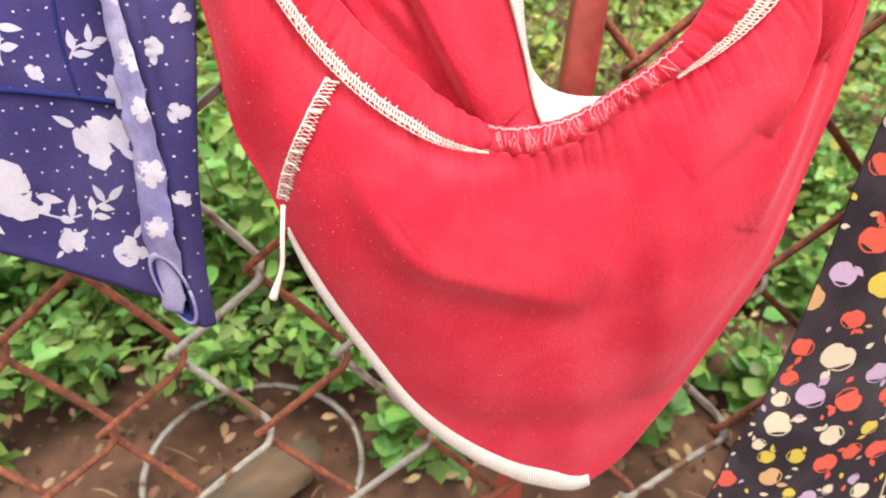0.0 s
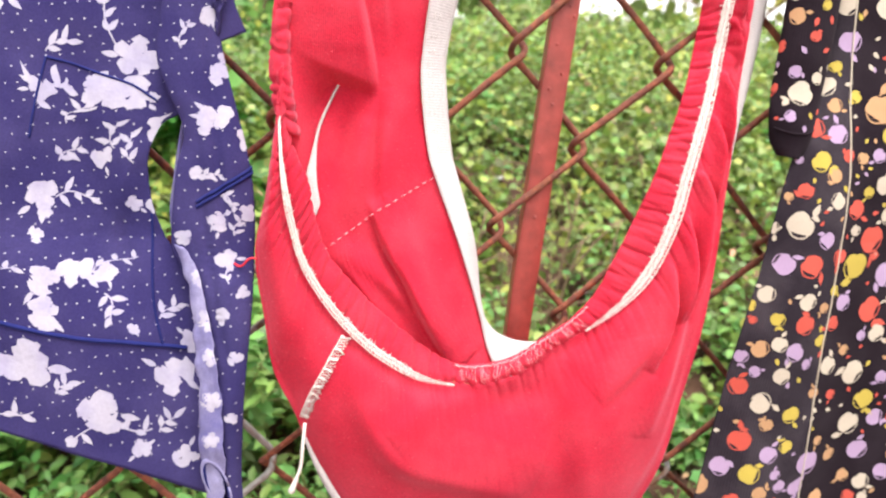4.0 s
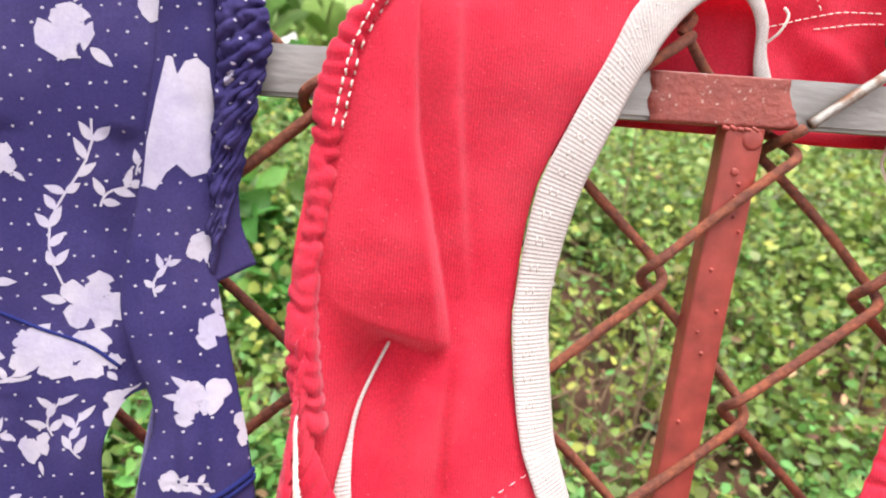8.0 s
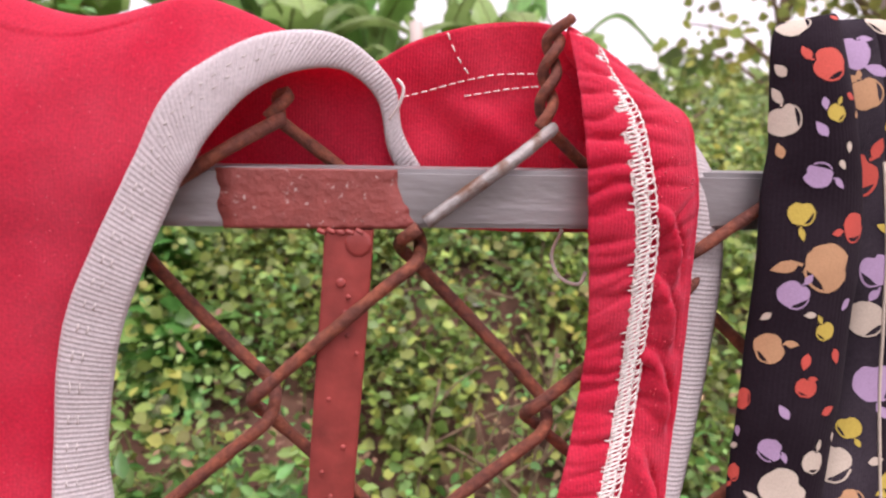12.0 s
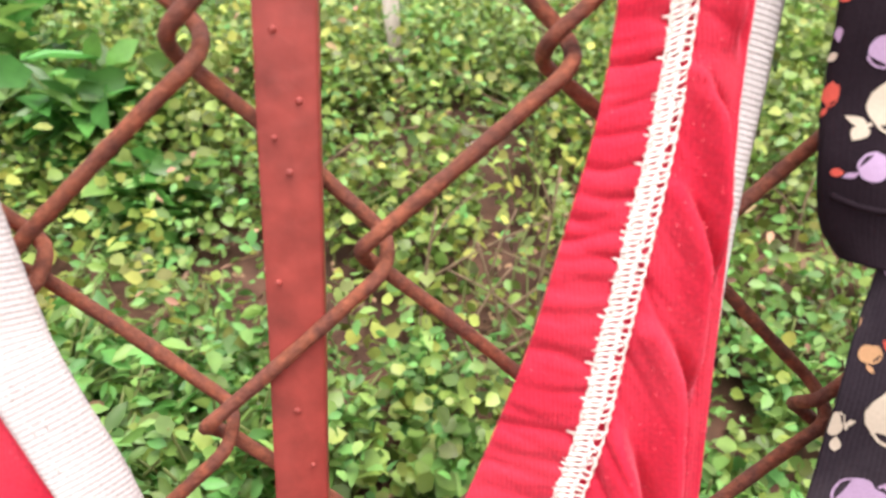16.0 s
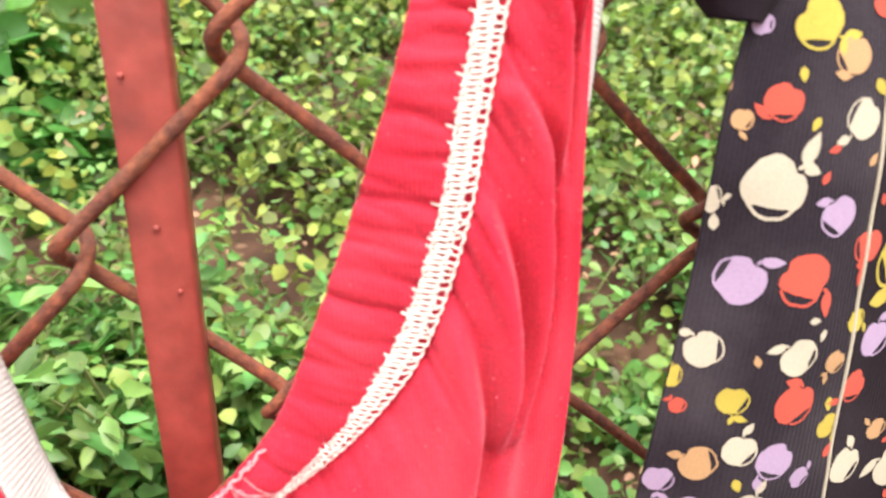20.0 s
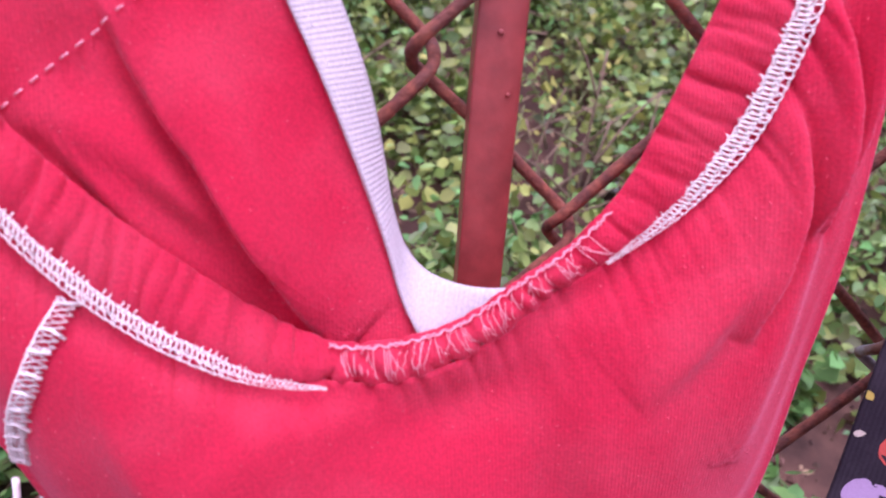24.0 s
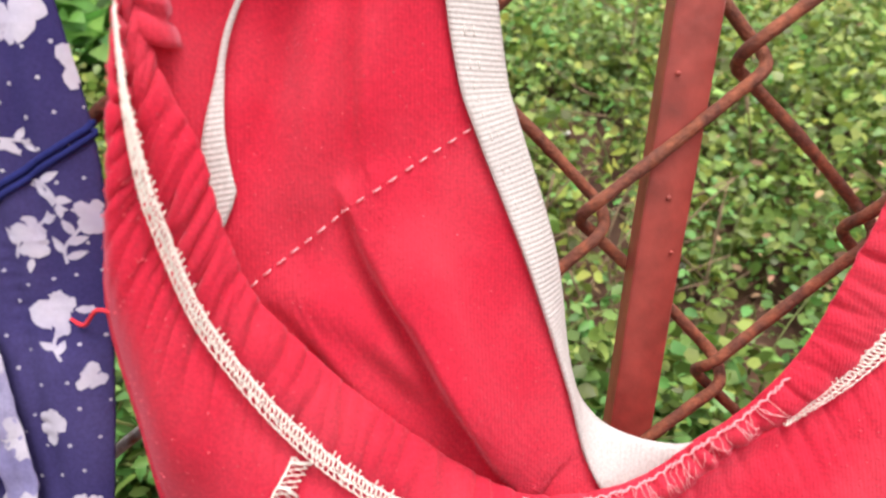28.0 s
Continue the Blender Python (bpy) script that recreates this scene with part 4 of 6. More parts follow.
grid_mesh("leg_binding", wide_bind, WHITE_RIB, bloomers, "wide white ribbed leg binding", thick=0.0014)
pieces = []
for cc in (0.30, 0.52):
    for k in range(30, 200, 3):
        q = np.array([wide_bind[k, int(cc * 11)], wide_bind[k + 1, int(cc * 11)]]) + np.array([0, -0.75, 0])
        pieces.append(sweep(q, 0.22, 4))
v, f = join(pieces)
mesh_object("binding_stitches", W(v), f, material("grey_thread", (0.56, 0.53, 0.50), 0.9, grain=(700, 0.1)), bloomers)

# the flap that hangs behind the rail
TOP_EDGE = [(96, 20, 50), (130, 22, 46), (160, 23, 42), (172, 23, 45), (184, 23, 52), (198, 23, 57), (220, 23, 61), (234, 22, 60), (249, 22, 51), (262, 22, 38)]
te = spline(TOP_EDGE, 90)
flap_rows = []
for s in np.linspace(0, 1, 40):
    row = te.copy()
    row[:, 2] = te[:, 2] * (1 - s) + (-7.5 - 1.5 * np.exp(-(((te[:, 0] - 220) / 30) ** 2))) * s
    row[:, 1] = te[:, 1] + 5 * math.sin(s * 1.6)
    flap_rows.append(row)
flap = np.array(flap_rows)
flap[..., 1] += 2.5 * fbm(flap[..., 0], flap[..., 2], 26.0, 12.0)
crease(flap, [(180, 44), (200, 20), (214, -4)], 2.5, 6.0)
crease(flap, [(196, 34), (222, 20), (240, 4)], -2.5, 5.0)
grid_mesh("back_flap", flap, RED, bloomers, "red cotton flap behind the rail")
flap_cloth = Cloth(flap, 0.9)
dashes(flap_cloth, [(182, 34), (198, 39), (215, 43), (232, 44)], 2.4, 1.1, 0.28, THREAD, bloomers)
dashes(flap_cloth, [(204, 35), (218, 38), (236, 40)], 2.4, 1.1, 0.28, THREAD, bloomers)
dashes(flap_cloth, [(197, 56), (201, 48), (206, 42)], 2.4, 2.0, 0.28, THREAD, bloomers)
low = flap[-1]
low_bind = np.stack([low + np.array([0, -1.5 * math.cos(s), -s * 3.2]) for s in np.linspace(-0.6, 1.2, 5)], 1)
grid_mesh("flap_binding", low_bind, RED, bloomers, "red hem on the flap's lower edge", thick=0.001)
tube("thread_loop", spline([(240, 16, -10), (236, 12, -20), (240, 10, -27), (246, 9, -28), (248, 10, -24)], 20), 0.7, THREAD, bloomers, "loose white thread", 5)
tube("thread_loop", spline([(178, 14, 26), (181, 9, 31), (182, 8, 37), (180, 8, 39)], 12), 0.6, THREAD, bloomers, "", 5)
tube("thread_loop", spline([(-3, -52, -192), (-10, -50, -190), (-17, -46, -196), (-22, -44, -194), (-25, -44, -203)], 20), 0.6, RED_THREAD, bloomers, "loose red thread", 5)

# binding that shows beyond the side panel
bl2 = spline([(270, 2, 28), (275, -4, 10), (276, -6, -20), (275, -8, -54), (271, -14, -85), (268, -21, -115), (266, -28, -142)], 60)
br2 = spline([(278, 6, 25), (287, 4, 12), (292, 2, -10), (291, 0, -45), (285, -6, -80), (276, -16, -112), (268, -27, -144)], 60)
sb = loft(bl2, br2, 8)
sb[..., 1] -= 1.8 * np.sin(np.pi * np.linspace(0, 1, 8))[None, :]
grid_mesh("leg_binding", sb, WHITE_RIB, bloomers, "white ribbed leg binding", thick=0.0012)

# lint and pilling on the worn cloth
gen = np.random.default_rng(91)
OCTA_V = np.array([(1, 0, 0), (-1, 0, 0), (0, 1, 0), (0, -1, 0), (0, 0, 1), (0, 0, -1)], float)
OCTA_F = [(0, 2, 4), (2, 1, 4), (1, 3, 4), (3, 0, 4), (2, 0, 5), (1, 2, 5), (3, 1, 5), (0, 3, 5)]
specks = []
for cloth, count in ((pouch_cloth, 1100), (Cloth(panel[60:], 0.4), 700), (Cloth(band, 0.3), 420)):
    q = cloth.at(gen.random(count), gen.random(count))
    for p in q:
        specks.append((p + OCTA_V * gen.uniform(0.16, 0.40) * np.array([1, 0.7, 1.0]), OCTA_F))
v, f = join(specks)
PILL = material("red_pilling", (0.76, 0.10, 0.14), rough=0.95, random_value=0.2, island=True)
tagged(mesh_object("pilling", W(v), f, PILL, bloomers, "pale pills of worn cotton"), kind="stuff")

# ---------------------------------------------------------------- the navy floral dress
navy = thing("navy_dress", "navy cotton child's dress with white flowers hung over the rail", "dress", (-0.12, 0.0, 1.19))
NL = [(-262, 28, -70), (-262, 28, 10), (-262, 24, 50), (-262, 8, 66), (-262, -8, 50), (-260, -14, 10), (-258, -18, -30), (-256, -22, -60), (-255, -26, -90), (-254, -28, -116),
      (-253, -30, -126), (-252, -32, -142), (-251, -34, -164), (-250, -36, -180), (-249, -38, -190), (-248, -40, -204), (-245, -44, -222), (-243, -46, -236), (-240, -48, -250)]
NR = [(-44, 28, -70), (-42, 28, 10), (-40, 24, 50), (-38, 6, 64), (-38, -8, 48), (-38, -10, 10), (-40, -12, -30), (-44, -14, -60), (-50, -18, -90), (-47, -21, -114),
      (-60, -23, -124), (-67, -25, -142), (-66, -27, -164), (-60, -29, -183), (-55, -31, -190), (-42, -36, -206), (-33, -43, -240), (-27, -48, -290), (-24, -50, -334)]
NM = {k: k / 18.0 for k in range(19)}
main = loft(spline(NL, 240, NM), spline(NR, 240, NM), 150)
main[..., 1] -= 4.0 * np.sin(np.pi * np.linspace(0, 1, 150))[None, :] * np.linspace(0, 1, 240)[:, None]
main[..., 1] += 2.5 * fbm(main[..., 0], main[..., 2], 60.0, 21.0)
for line, deep, wide_mm in [([(-62, 50), (-66, 0), (-64, -60), (-70, -110)], 3.0, 5.0), ([(-120, 40), (-112, -40), (-104, -120), (-90, -200)], 3.0, 12.0),
                            ([(-72, -150), (-80, -190), (-74, -230)], 3.0, 6.0), ([(-70, -128), (-76, -150), (-78, -180)], -3.0, 8.0),
                            ([(-150, -60), (-140, -160), (-120, -260)], -4.0, 16.0), ([(-58, -200), (-50, -240), (-36, -290)], 3.0, 6.0)]:
    crease(main[80:], line, deep, wide_mm)
grid_mesh("skirt_panel", main, NAVY, navy, "navy cotton with white flower print")
main_cloth = Cloth(main[55:], 0.62)

FOLD = [(-50, 8, 62), (-52, -10, 46), (-53, -14, 10), (-55, -18, -25), (-58, -22, -60), (-61, -26, -86), (-55, -29, -106), (-47, -32, -126), (-51, -34, -148), (-53, -36, -173),
        (-53, -38, -189), (-44, -43, -205), (-36, -49, -230), (-30, -54, -262), (-27, -57, -290), (-24, -58, -320), (-22, -58, -336)]
SILH = [(-36, 8, 60), (-35, -10, 46), (-34, -12, 12), (-33, -14, -20), (-31, -17, -55), (-29, -21, -82), (-23, -25, -106), (-18, -29, -124), (-12, -34, -149), (-10, -38, -172),
        (-10, -41, -191), (-10, -46, -208), (-11, -50, -230), (-13.5, -54, -262), (-15, -55, -292), (-15.5, -55, -318), (-14, -55, -340)]
FM = {k: k / 16.0 for k in range(17)}
fold_l, fold_r = spline(FOLD, 220, FM), spline(SILH, 220, FM)
flank = loft(fold_l, fold_r, 50)
flank[..., 1] -= 5.0 * np.sin(np.pi * np.linspace(0, 1, 50))[None, :] ** 0.7
flank[..., 1] += 1.2 * fbm(flank[..., 0], flank[..., 2], 30.0, 24.0)
crease(flank, [(-38, -60), (-34, -100), (-28, -150), (-22, -200)], 2.5, 3.5)
crease(flank, [(-40, -110), (-38, -150), (-30, -210), (-20, -260)], 2.0, 3.0)
grid_mesh("folded_side", flank, NAVY, navy, "folded side of the navy dress")
flank_cloth = Cloth(flank, 0.62)

# the folded side's inner face, faded, along its edge
lin_l = spline([(-49, -34, -126), (-53, -38, -150), (-54, -40, -176), (-45, -46, -200), (-40, -53, -225), (-38, -57, -250), (-36, -61, -290), (-33, -62, -328)], 130)
lin_r = spline([(-46, -36, -126), (-50, -40, -150), (-50, -42, -176), (-38, -49, -200), (-31, -56, -225), (-27, -60, -250), (-24, -63, -290), (-24, -63, -330)], 130)
lin_l[:, 0] += 2.0 * fbm(lin_l[:, 2], lin_l[:, 2] * 0, 12.0, 4.0)
lin_r[:, 0] += 1.6 * fbm(lin_r[:, 2], lin_r[:, 2] * 0, 9.0, 6.0)
lin = loft(lin_l, lin_r, 16)[38:]
lin[..., 1] -= 1.0 * np.sin(np.pi * np.linspace(0, 1, 16))[None, :] ** 0.5 + 1.8 * fbm(lin[..., 0] * 2, lin[..., 2], 20.0, 30.0)
grid_mesh("lining", lin, LINING, navy, "faded inner side of the cloth")
inner = spline([(-49, -24, -118), (-54, -26, -150), (-56, -28, -178), (-50, -30, -196)], 60)
inner2 = inner + np.array([7, 6, 0]) * np.sin(np.linspace(0.4, 2.8, 60))[:, None]
grid_mesh("armhole_edge", loft(inner, inner2, 6), LINING, navy, "faded armhole facing")
# gathered elastic edge over the rail
rl = spline([(-44, 10, 62), (-38, -9, 46), (-34, -13, 22), (-33, -15, 0), (-33, -17, -24), (-33, -20, -50), (-31, -22, -80)], 150)
rr = spline([(-31, 10, 52), (-27, -5, 31), (-19, -9, 19), (-16, -10, 8), (-18, -11, -6), (-22, -12, -24), (-25, -13, -42)], 150)
ruff = loft(rl, rr, 24)
ruff[..., 1] -= 4.5 * np.sin(np.pi * np.linspace(0, 1, 24))[None, :]
ruff = gathers(ruff, 3.8, 1.7, seed=11.0, slant=1.2)
ruff[..., 1] += 2.4 * fbm(ruff[..., 0], ruff[..., 2], 6.0, 19.0)
ruff[..., 0] += 0.9 * fbm(ruff[..., 0], ruff[..., 2], 5.0, 23.0)
ruff[..., 1] += 1.6 * fbm(ruff[..., 0] * 2, ruff[..., 2], 5.0, 15.0)
grid_mesh("gathered_edge", ruff, NAVY, navy, "tightly gathered navy elastic edge")
ruff_cloth = Cloth(ruff, 0.7)
tail_l = spline([(-34, -20, -50), (-32, -21, -66), (-31, -22, -80)], 20)
tail_r = spline([(-25, -14, -42), (-23, -15, -59), (-17, -16, -73)], 20)
grid_mesh("cuff", loft(tail_l, tail_r, 8), NAVY, navy)

# piping seam and hem
for line, rad in (([(-240, -214), (-180, -221), (-139, -229), (-98, -238), (-66, -241), (-38, -246)], 1.3),):
    p = spline([(a, 0, b) for a, b in line], 80)
    q = main_cloth.on(p[:, [0, 2]])
    tube("seam_piping", spline(q[::4], 80), rad, NAVY_EDGE, navy, "dark blue piped seam", 6)
for off in (0.0, 2.6):
    tube("side_piping", flank_cloth.on([(-40 + 30 * s, -163 - off + 20 * s) for s in np.linspace(0, 1, 16)]), 1.0, NAVY_EDGE, navy, "dark blue piping on the folded side", 6)

for line in ([(-125, -134), (-121, -112), (-117, -93)], [(-117, -93), (-107, -95), (-90, -100), (-76, -104), (-62, -112)], [(-66, -172), (-65, -196), (-63, -220), (-58, -242)]):
    p = spline([(a, 0, b) for a, b in line], 40)
    tube("seam_stitching", spline(main_cloth.on(p[:, [0, 2]])[::3], 40), 0.7, NAVY_EDGE, navy, "dark blue stitched seam", 5)

# the rolled hem end, open at the lower corner
a = np.linspace(0, 2 * np.pi, 25)
rim = []
for s, (rx, rz, dy) in enumerate([(5.6, 16, -62.5), (4.9, 15, -63.3), (4.2, 14, -61), (3.8, 13, -50)]):
    rim.append(np.stack([-27 + rx * np.cos(a) * (1 + 0.15 * np.sin(a)) + 0.32 * -(rz * np.sin(a)), np.full(25, dy), -319 + rz * np.sin(a)], 1))
grid_mesh("hem_opening", np.array(rim), NAVY_EDGE, navy, "open rolled hem corner", thick=0.0006)
rim2 = [np.stack([-27 + k * np.cos(a) * (1 + 0.15 * np.sin(a)) - 0.32 * (k * 2.75 * np.sin(a)), np.full(25, -62.8 - 0.5 * (k < 6.1)), -319 + k * 2.75 * np.sin(a)], 1) for k in (6.4, 6.0, 5.5)]
grid_mesh("hem_rim", np.array(rim2), LINING, navy, "frayed pale hem rim", thick=0.0006)


def petal_flower(size, lobes, turn, ragged=0.12):
    a = np.linspace(0, 2 * np.pi, lobes * 6, endpoint=False)
    r = size * (0.62 + 0.38 * np.abs(np.cos(lobes * a / 2)) ** 0.6) * (1 + ragged * (rng.random(len(a)) - 0.5))
    return np.stack([r * np.cos(a + turn), r * np.sin(a + turn)], 1)


def leaf_shape(length, width, turn, at=(0, 0)):
    t = np.linspace(0, 1, 7)
    half = width / 2 * np.sin(np.pi * t ** 0.8)
    o = np.concatenate([np.stack([t * length, half], 1), np.stack([t[-2:0:-1] * length, -half[-2:0:-1]], 1)])
    c, s = math.cos(turn), math.sin(turn)
    return o @ np.array([[c, s], [-s, c]]) + at


def petal_shape(length, width, turn, at=(0, 0)):
    """A blunt, uneven petal."""
    t = np.linspace(0, 1, 9)
    half = width / 2 * np.sin(np.pi * np.clip(t, 0, 0.97) ** 1.25) ** 0.55 * (1 + 0.16 * rng.standard_normal(9))
    o = np.concatenate([np.stack([t * length, half], 1), np.stack([t[-2:0:-1] * length, -half[-2:0:-1] * (0.8 + 0.4 * rng.random())], 1)])
    c, s = math.cos(turn), math.sin(turn)
    return o @ np.array([[c, s], [-s, c]]) + at


def sprig(cloth, u0, v0, length, turn, pieces, leaves=7, size=5.0):
    """A curved stem with leaves and buds."""
    t = np.linspace(0, 1, 10)
    line = np.stack([length * t, 0.12 * length * np.sin(t * 5)], 1)
    c, s = math.cos(turn), math.sin(turn)
    rot = np.array([[c, s], [-s, c]])
    line = line @ rot
    pieces.append(cloth.stripe(u0, v0, line, 0.8))
    for k in range(leaves):
        p = line[min(9, int(1 + k * 8.5 / leaves))]
        side_turn = turn + (0.8 if k % 2 else -0.8) + 0.3 * rng.standard_normal()
        pieces.append(cloth.blob(u0, v0, leaf_shape(size * (0.8 + 0.5 * rng.random()), size * 0.45, side_turn, p)))


def cluster(cloth, u0, v0, size, pieces):
    """A printed bloom: pointed and rounded petals fanned round a solid heart, with a leaf or two behind."""
    turn, count = rng.random() * 6.28, int(rng.integers(4, 6))
    pieces.append(cloth.blob(u0, v0, petal_flower(size * 0.62, 5, turn, 0.25)))
    for k in range(count):
        t = turn + 6.283 * (k + 0.25 * rng.normal()) / count
        long, wide = size * (0.62 + 0.55 * rng.random()), size * (0.6 + 0.4 * rng.random())
        pieces.append(cloth.blob(u0, v0, petal_shape(long * 0.9, wide, t, (size * 0.12 * math.cos(t), size * 0.12 * math.sin(t)))))
    for _ in range(int(rng.integers(1, 3)) if size > 5 else 0):
        t = rng.random() * 6.28
        pieces.append(cloth.blob(u0, v0, leaf_shape(size * 0.8, size * 0.3, t, (size * 0.75 * math.cos(t), size * 0.75 * math.sin(t)))))


white = []
BLOOMS = [(-73, -91, 13), (-71, -110, 10), (-87, -110, 13), (-90, -143, 7), (-120, -165, 11), (-122, -185, 5), (-118, -207, 10), (-102, -202, 10), (-88, -204, 6), (-117, -224, 10),
          (-90, -279, 15), (-54, -258, 13), (-44, -240, 8), (-128, -252, 18), (-47, -306, 9), (-70, -302, 7), (-75, -167, 6), (-66, -168, 5), (-73, -233, 4), (-96, -106, 5), (-105, -295, 5),
          (-119, -109, 8), (-106, -43, 8), (-110, -38, 4), (-63, -126, 10), (-84, 4, 14), (-54, 16, 10), (-140, -60, 12), (-150, -130, 11), (-155, -200, 12)]
for x, z, r in BLOOMS:
    (u0, v0), = main_cloth.nearest([(x, z)])
    cluster(main_cloth, u0, v0, r * 0.9, white)
for x, z, r in [(-160, 20, 12), (-180, -80, 14), (-190, -190, 14), (-170, -250, 12), (-112, 26, 8), (-210, -20, 13), (-215, -130, 12), (-225, -220, 13)]:
    (u0, v0), = main_cloth.nearest([(x, z)])
    cluster(main_cloth, u0, v0, r * 0.9, white)
for x, z, length, turn in [(-83, -84, 56, 1.55), (-72, -56, 16, 0.8), (-108, -126, 18, 1.2), (-74, -145, 18, 1.9), (-112, -146, 14, 0.8), (-114, -165, 22, 0.1), (-96, -206, 30, 0.6),
                           (-88, -214, 16, -1.2), (-104, -294, 40, 0.15), (-60, -292, 14, 0.9), (-112, -268, 10, 0.8), (-60, -228, 14, 0.7), (-117, -90, 14, 0.6), (-84, -138, 16, 1.7),
                           (-60, -44, 14, 0.9), (-122, -118, 22, 0.5), (-160, -210, 34, 0.5), (-180, -30, 40, 1.4), (-200, -110, 40, 0.6), (-150, -290, 26, 0.3)]:
    (u0, v0), = main_cloth.nearest([(x, z)])
    sprig(main_cloth, u0, v0, length, turn, white, leaves=max(5, int(length / 4.5)), size=7.0)
(u0, v0), = flank_cloth.nearest([(-44, -23)])
white.append(flank_cloth.blob(u0, v0, [(-10.5, -23), (-10, -8), (-7.5, 8), (-5, 21), (-2.5, 21), (-0.5, 15), (2, 20), (6, 22), (9.5, 19), (10.5, 8), (10.5, -8), (9, -17), (4, -19), (0, -15), (-3, -18), (-6, -24)]))
lin_cloth = Cloth(lin, 0.5)
for z, r in [(-200, 5), (-224, 6), (-243, 5), (-268, 6), (-290, 5)]:
    (u0, v0), = lin_cloth.nearest([(-30, z)])
    white.append(lin_cloth.blob(u0, v0, petal_flower(r, 5, z, 0.3)))
for x, z, r in [(-34, -68, 8), (-30, -95, 7), (-29, -88, 4), (-30, -119, 9), (-36, -124, 5), (-17, -130, 6), (-40, -148, 5), (-24, -192, 7), (-28, -174, 6), (-14, -168, 5), (-47, -182, 5),
                (-15, -210, 4), (-25, -222, 5), (-18, -245, 4), (-20, -278, 4), (-44, 44, 9)]:
    (u0, v0), = flank_cloth.nearest([(x, z)])
    cluster(flank_cloth, u0, v0, r, white)
for x, z, length, turn in [(-48, -84, 14, 1.5), (-38, -150, 12, 0.3), (-28, -158, 12, -0.6), (-32, -178, 14, 1.0), (-20, -180, 12, 1.3), (-22, -205, 14, 1.6)]:
    (u0, v0), = flank_cloth.nearest([(x, z)])
    sprig(flank_cloth, u0, v0, length, turn, white, leaves=5, size=5.0)
(u0, v0), = ruff_cloth.nearest([(-28, -8)])
cluster(ruff_cloth, u0, v0, 3.0, white)
v, f = join(white)
tagged(mesh_object("flower_print", W(v), f, PRINT_WHITE, navy, "white printed flowers and sprigs"), kind="stuff")

dots = []
ring8 = np.stack([np.cos(np.linspace(0, 2 * np.pi, 7)[:-1]), np.sin(np.linspace(0, 2 * np.pi, 7)[:-1])], 1)
for cloth, pitch in ((main_cloth, 8.6), (flank_cloth, 8.6), (ruff_cloth, 7.0)):
    lo_c, hi_c = cloth.g[..., [0, 2]].min((0, 1)), cloth.g[..., [0, 2]].max((0, 1))
    for a in np.arange(max(lo_c[0], -185), hi_c[0], pitch * 0.72):
        for k, b in enumerate(np.arange(lo_c[1], hi_c[1], pitch)):
            x, z = a + (k % 2) * pitch * 0.36 + rng.normal() * 0.3, b + 0.15 * (a % 31) + rng.normal() * 0.3
            (u0, v0), = cloth.nearest([(x, z)])
            got = bilinear(cloth.g, np.array([u0]), np.array([v0]))[0]
            if abs(got[0] - x) + abs(got[2] - z) < 2.2 and 0.01 < u0 < 0.99 and 0.02 < v0 < 0.98:
                pts = cloth.lay(u0, v0, ring8 * (0.5 + 0.15 * rng.random()) * np.array([1.0, 0.85]))
                dots.append((pts, [tuple(range(6))]))
v, f = join(dots)
tagged(mesh_object("dot_print", W(v), f, PRINT_WHITE, navy, "small white printed dots"), kind="stuff")

# ---------------------------------------------------------------- the dark dress with printed apples
dress = thing("apple_print_dress", "charcoal cotton child's dress with printed apples hung over the rail", "dress", (0.37, 0.0, 1.19))
AL = [(330, 28, -90), (326, 28, 10), (324, 22, 52), (322, 8, 64), (322, -4, 52), (326, -10, 0), (320, -16, -65), (311, -29, -105), (304, -33, -130), (299, -35, -156), (296, -36, -186),
      (285, -40, -245), (278, -41, -306), (267, -42, -391), (254, -42, -432), (246, -42, -475), (238, -42, -520)]
AR = [(470, 28, -90), (470, 28, 10), (470, 22, 52), (470, 8, 66), (470, -6, 52), (472, -14, 0), (474, -22, -65), (476, -28, -105), (478, -32, -130), (480, -34, -156), (482, -36, -186),
      (486, -40, -245), (492, -42, -306), (500, -44, -391), (506, -44, -432), (512, -44, -475), (518, -44, -520)]
AM = {k: k / 16.0 for k in range(17)}
# the side seam parts a faded strip from the darker cloth
SEAM = [(338, 28, -90), (336, 28, 10), (334, 22, 52), (334, 8, 65), (335, -5, 52), (338, -14, 0), (340, -23, -65), (341, -33, -105), (342, -38, -130), (342.5, -40, -156), (343, -41, -186),
        (343, -44, -245), (345, -45, -306), (349, -46, -391), (350, -46, -432), (352, -46, -475), (354, -46, -520)]
seam_line = spline(SEAM, 240, AM)
strip_part = loft(spline(AL, 240, AM), seam_line, 56)
strip_part[..., 1] -= 5.0 * np.sin(np.pi * np.linspace(0, 1, 56))[None, :] ** 1.2 * np.clip((np.linspace(0, 1, 240)[:, None] - 0.3) * 3, 0, 1)
rest_part = loft(seam_line, spline(AR, 240, AM), 80)
rest_part[..., 1] += 7.0 * np.sin(np.pi * np.clip(np.linspace(0, 1, 80) / 0.5, 0, 1))[None, :] * np.clip((np.linspace(0, 1, 240)[:, None] - 0.3) * 3, 0, 1)
skirt = np.concatenate([strip_part, rest_part[:, 1:]], axis=1)
skirt[..., 1] += 2.0 * fbm(skirt[..., 0], skirt[..., 2], 60.0, 41.0)
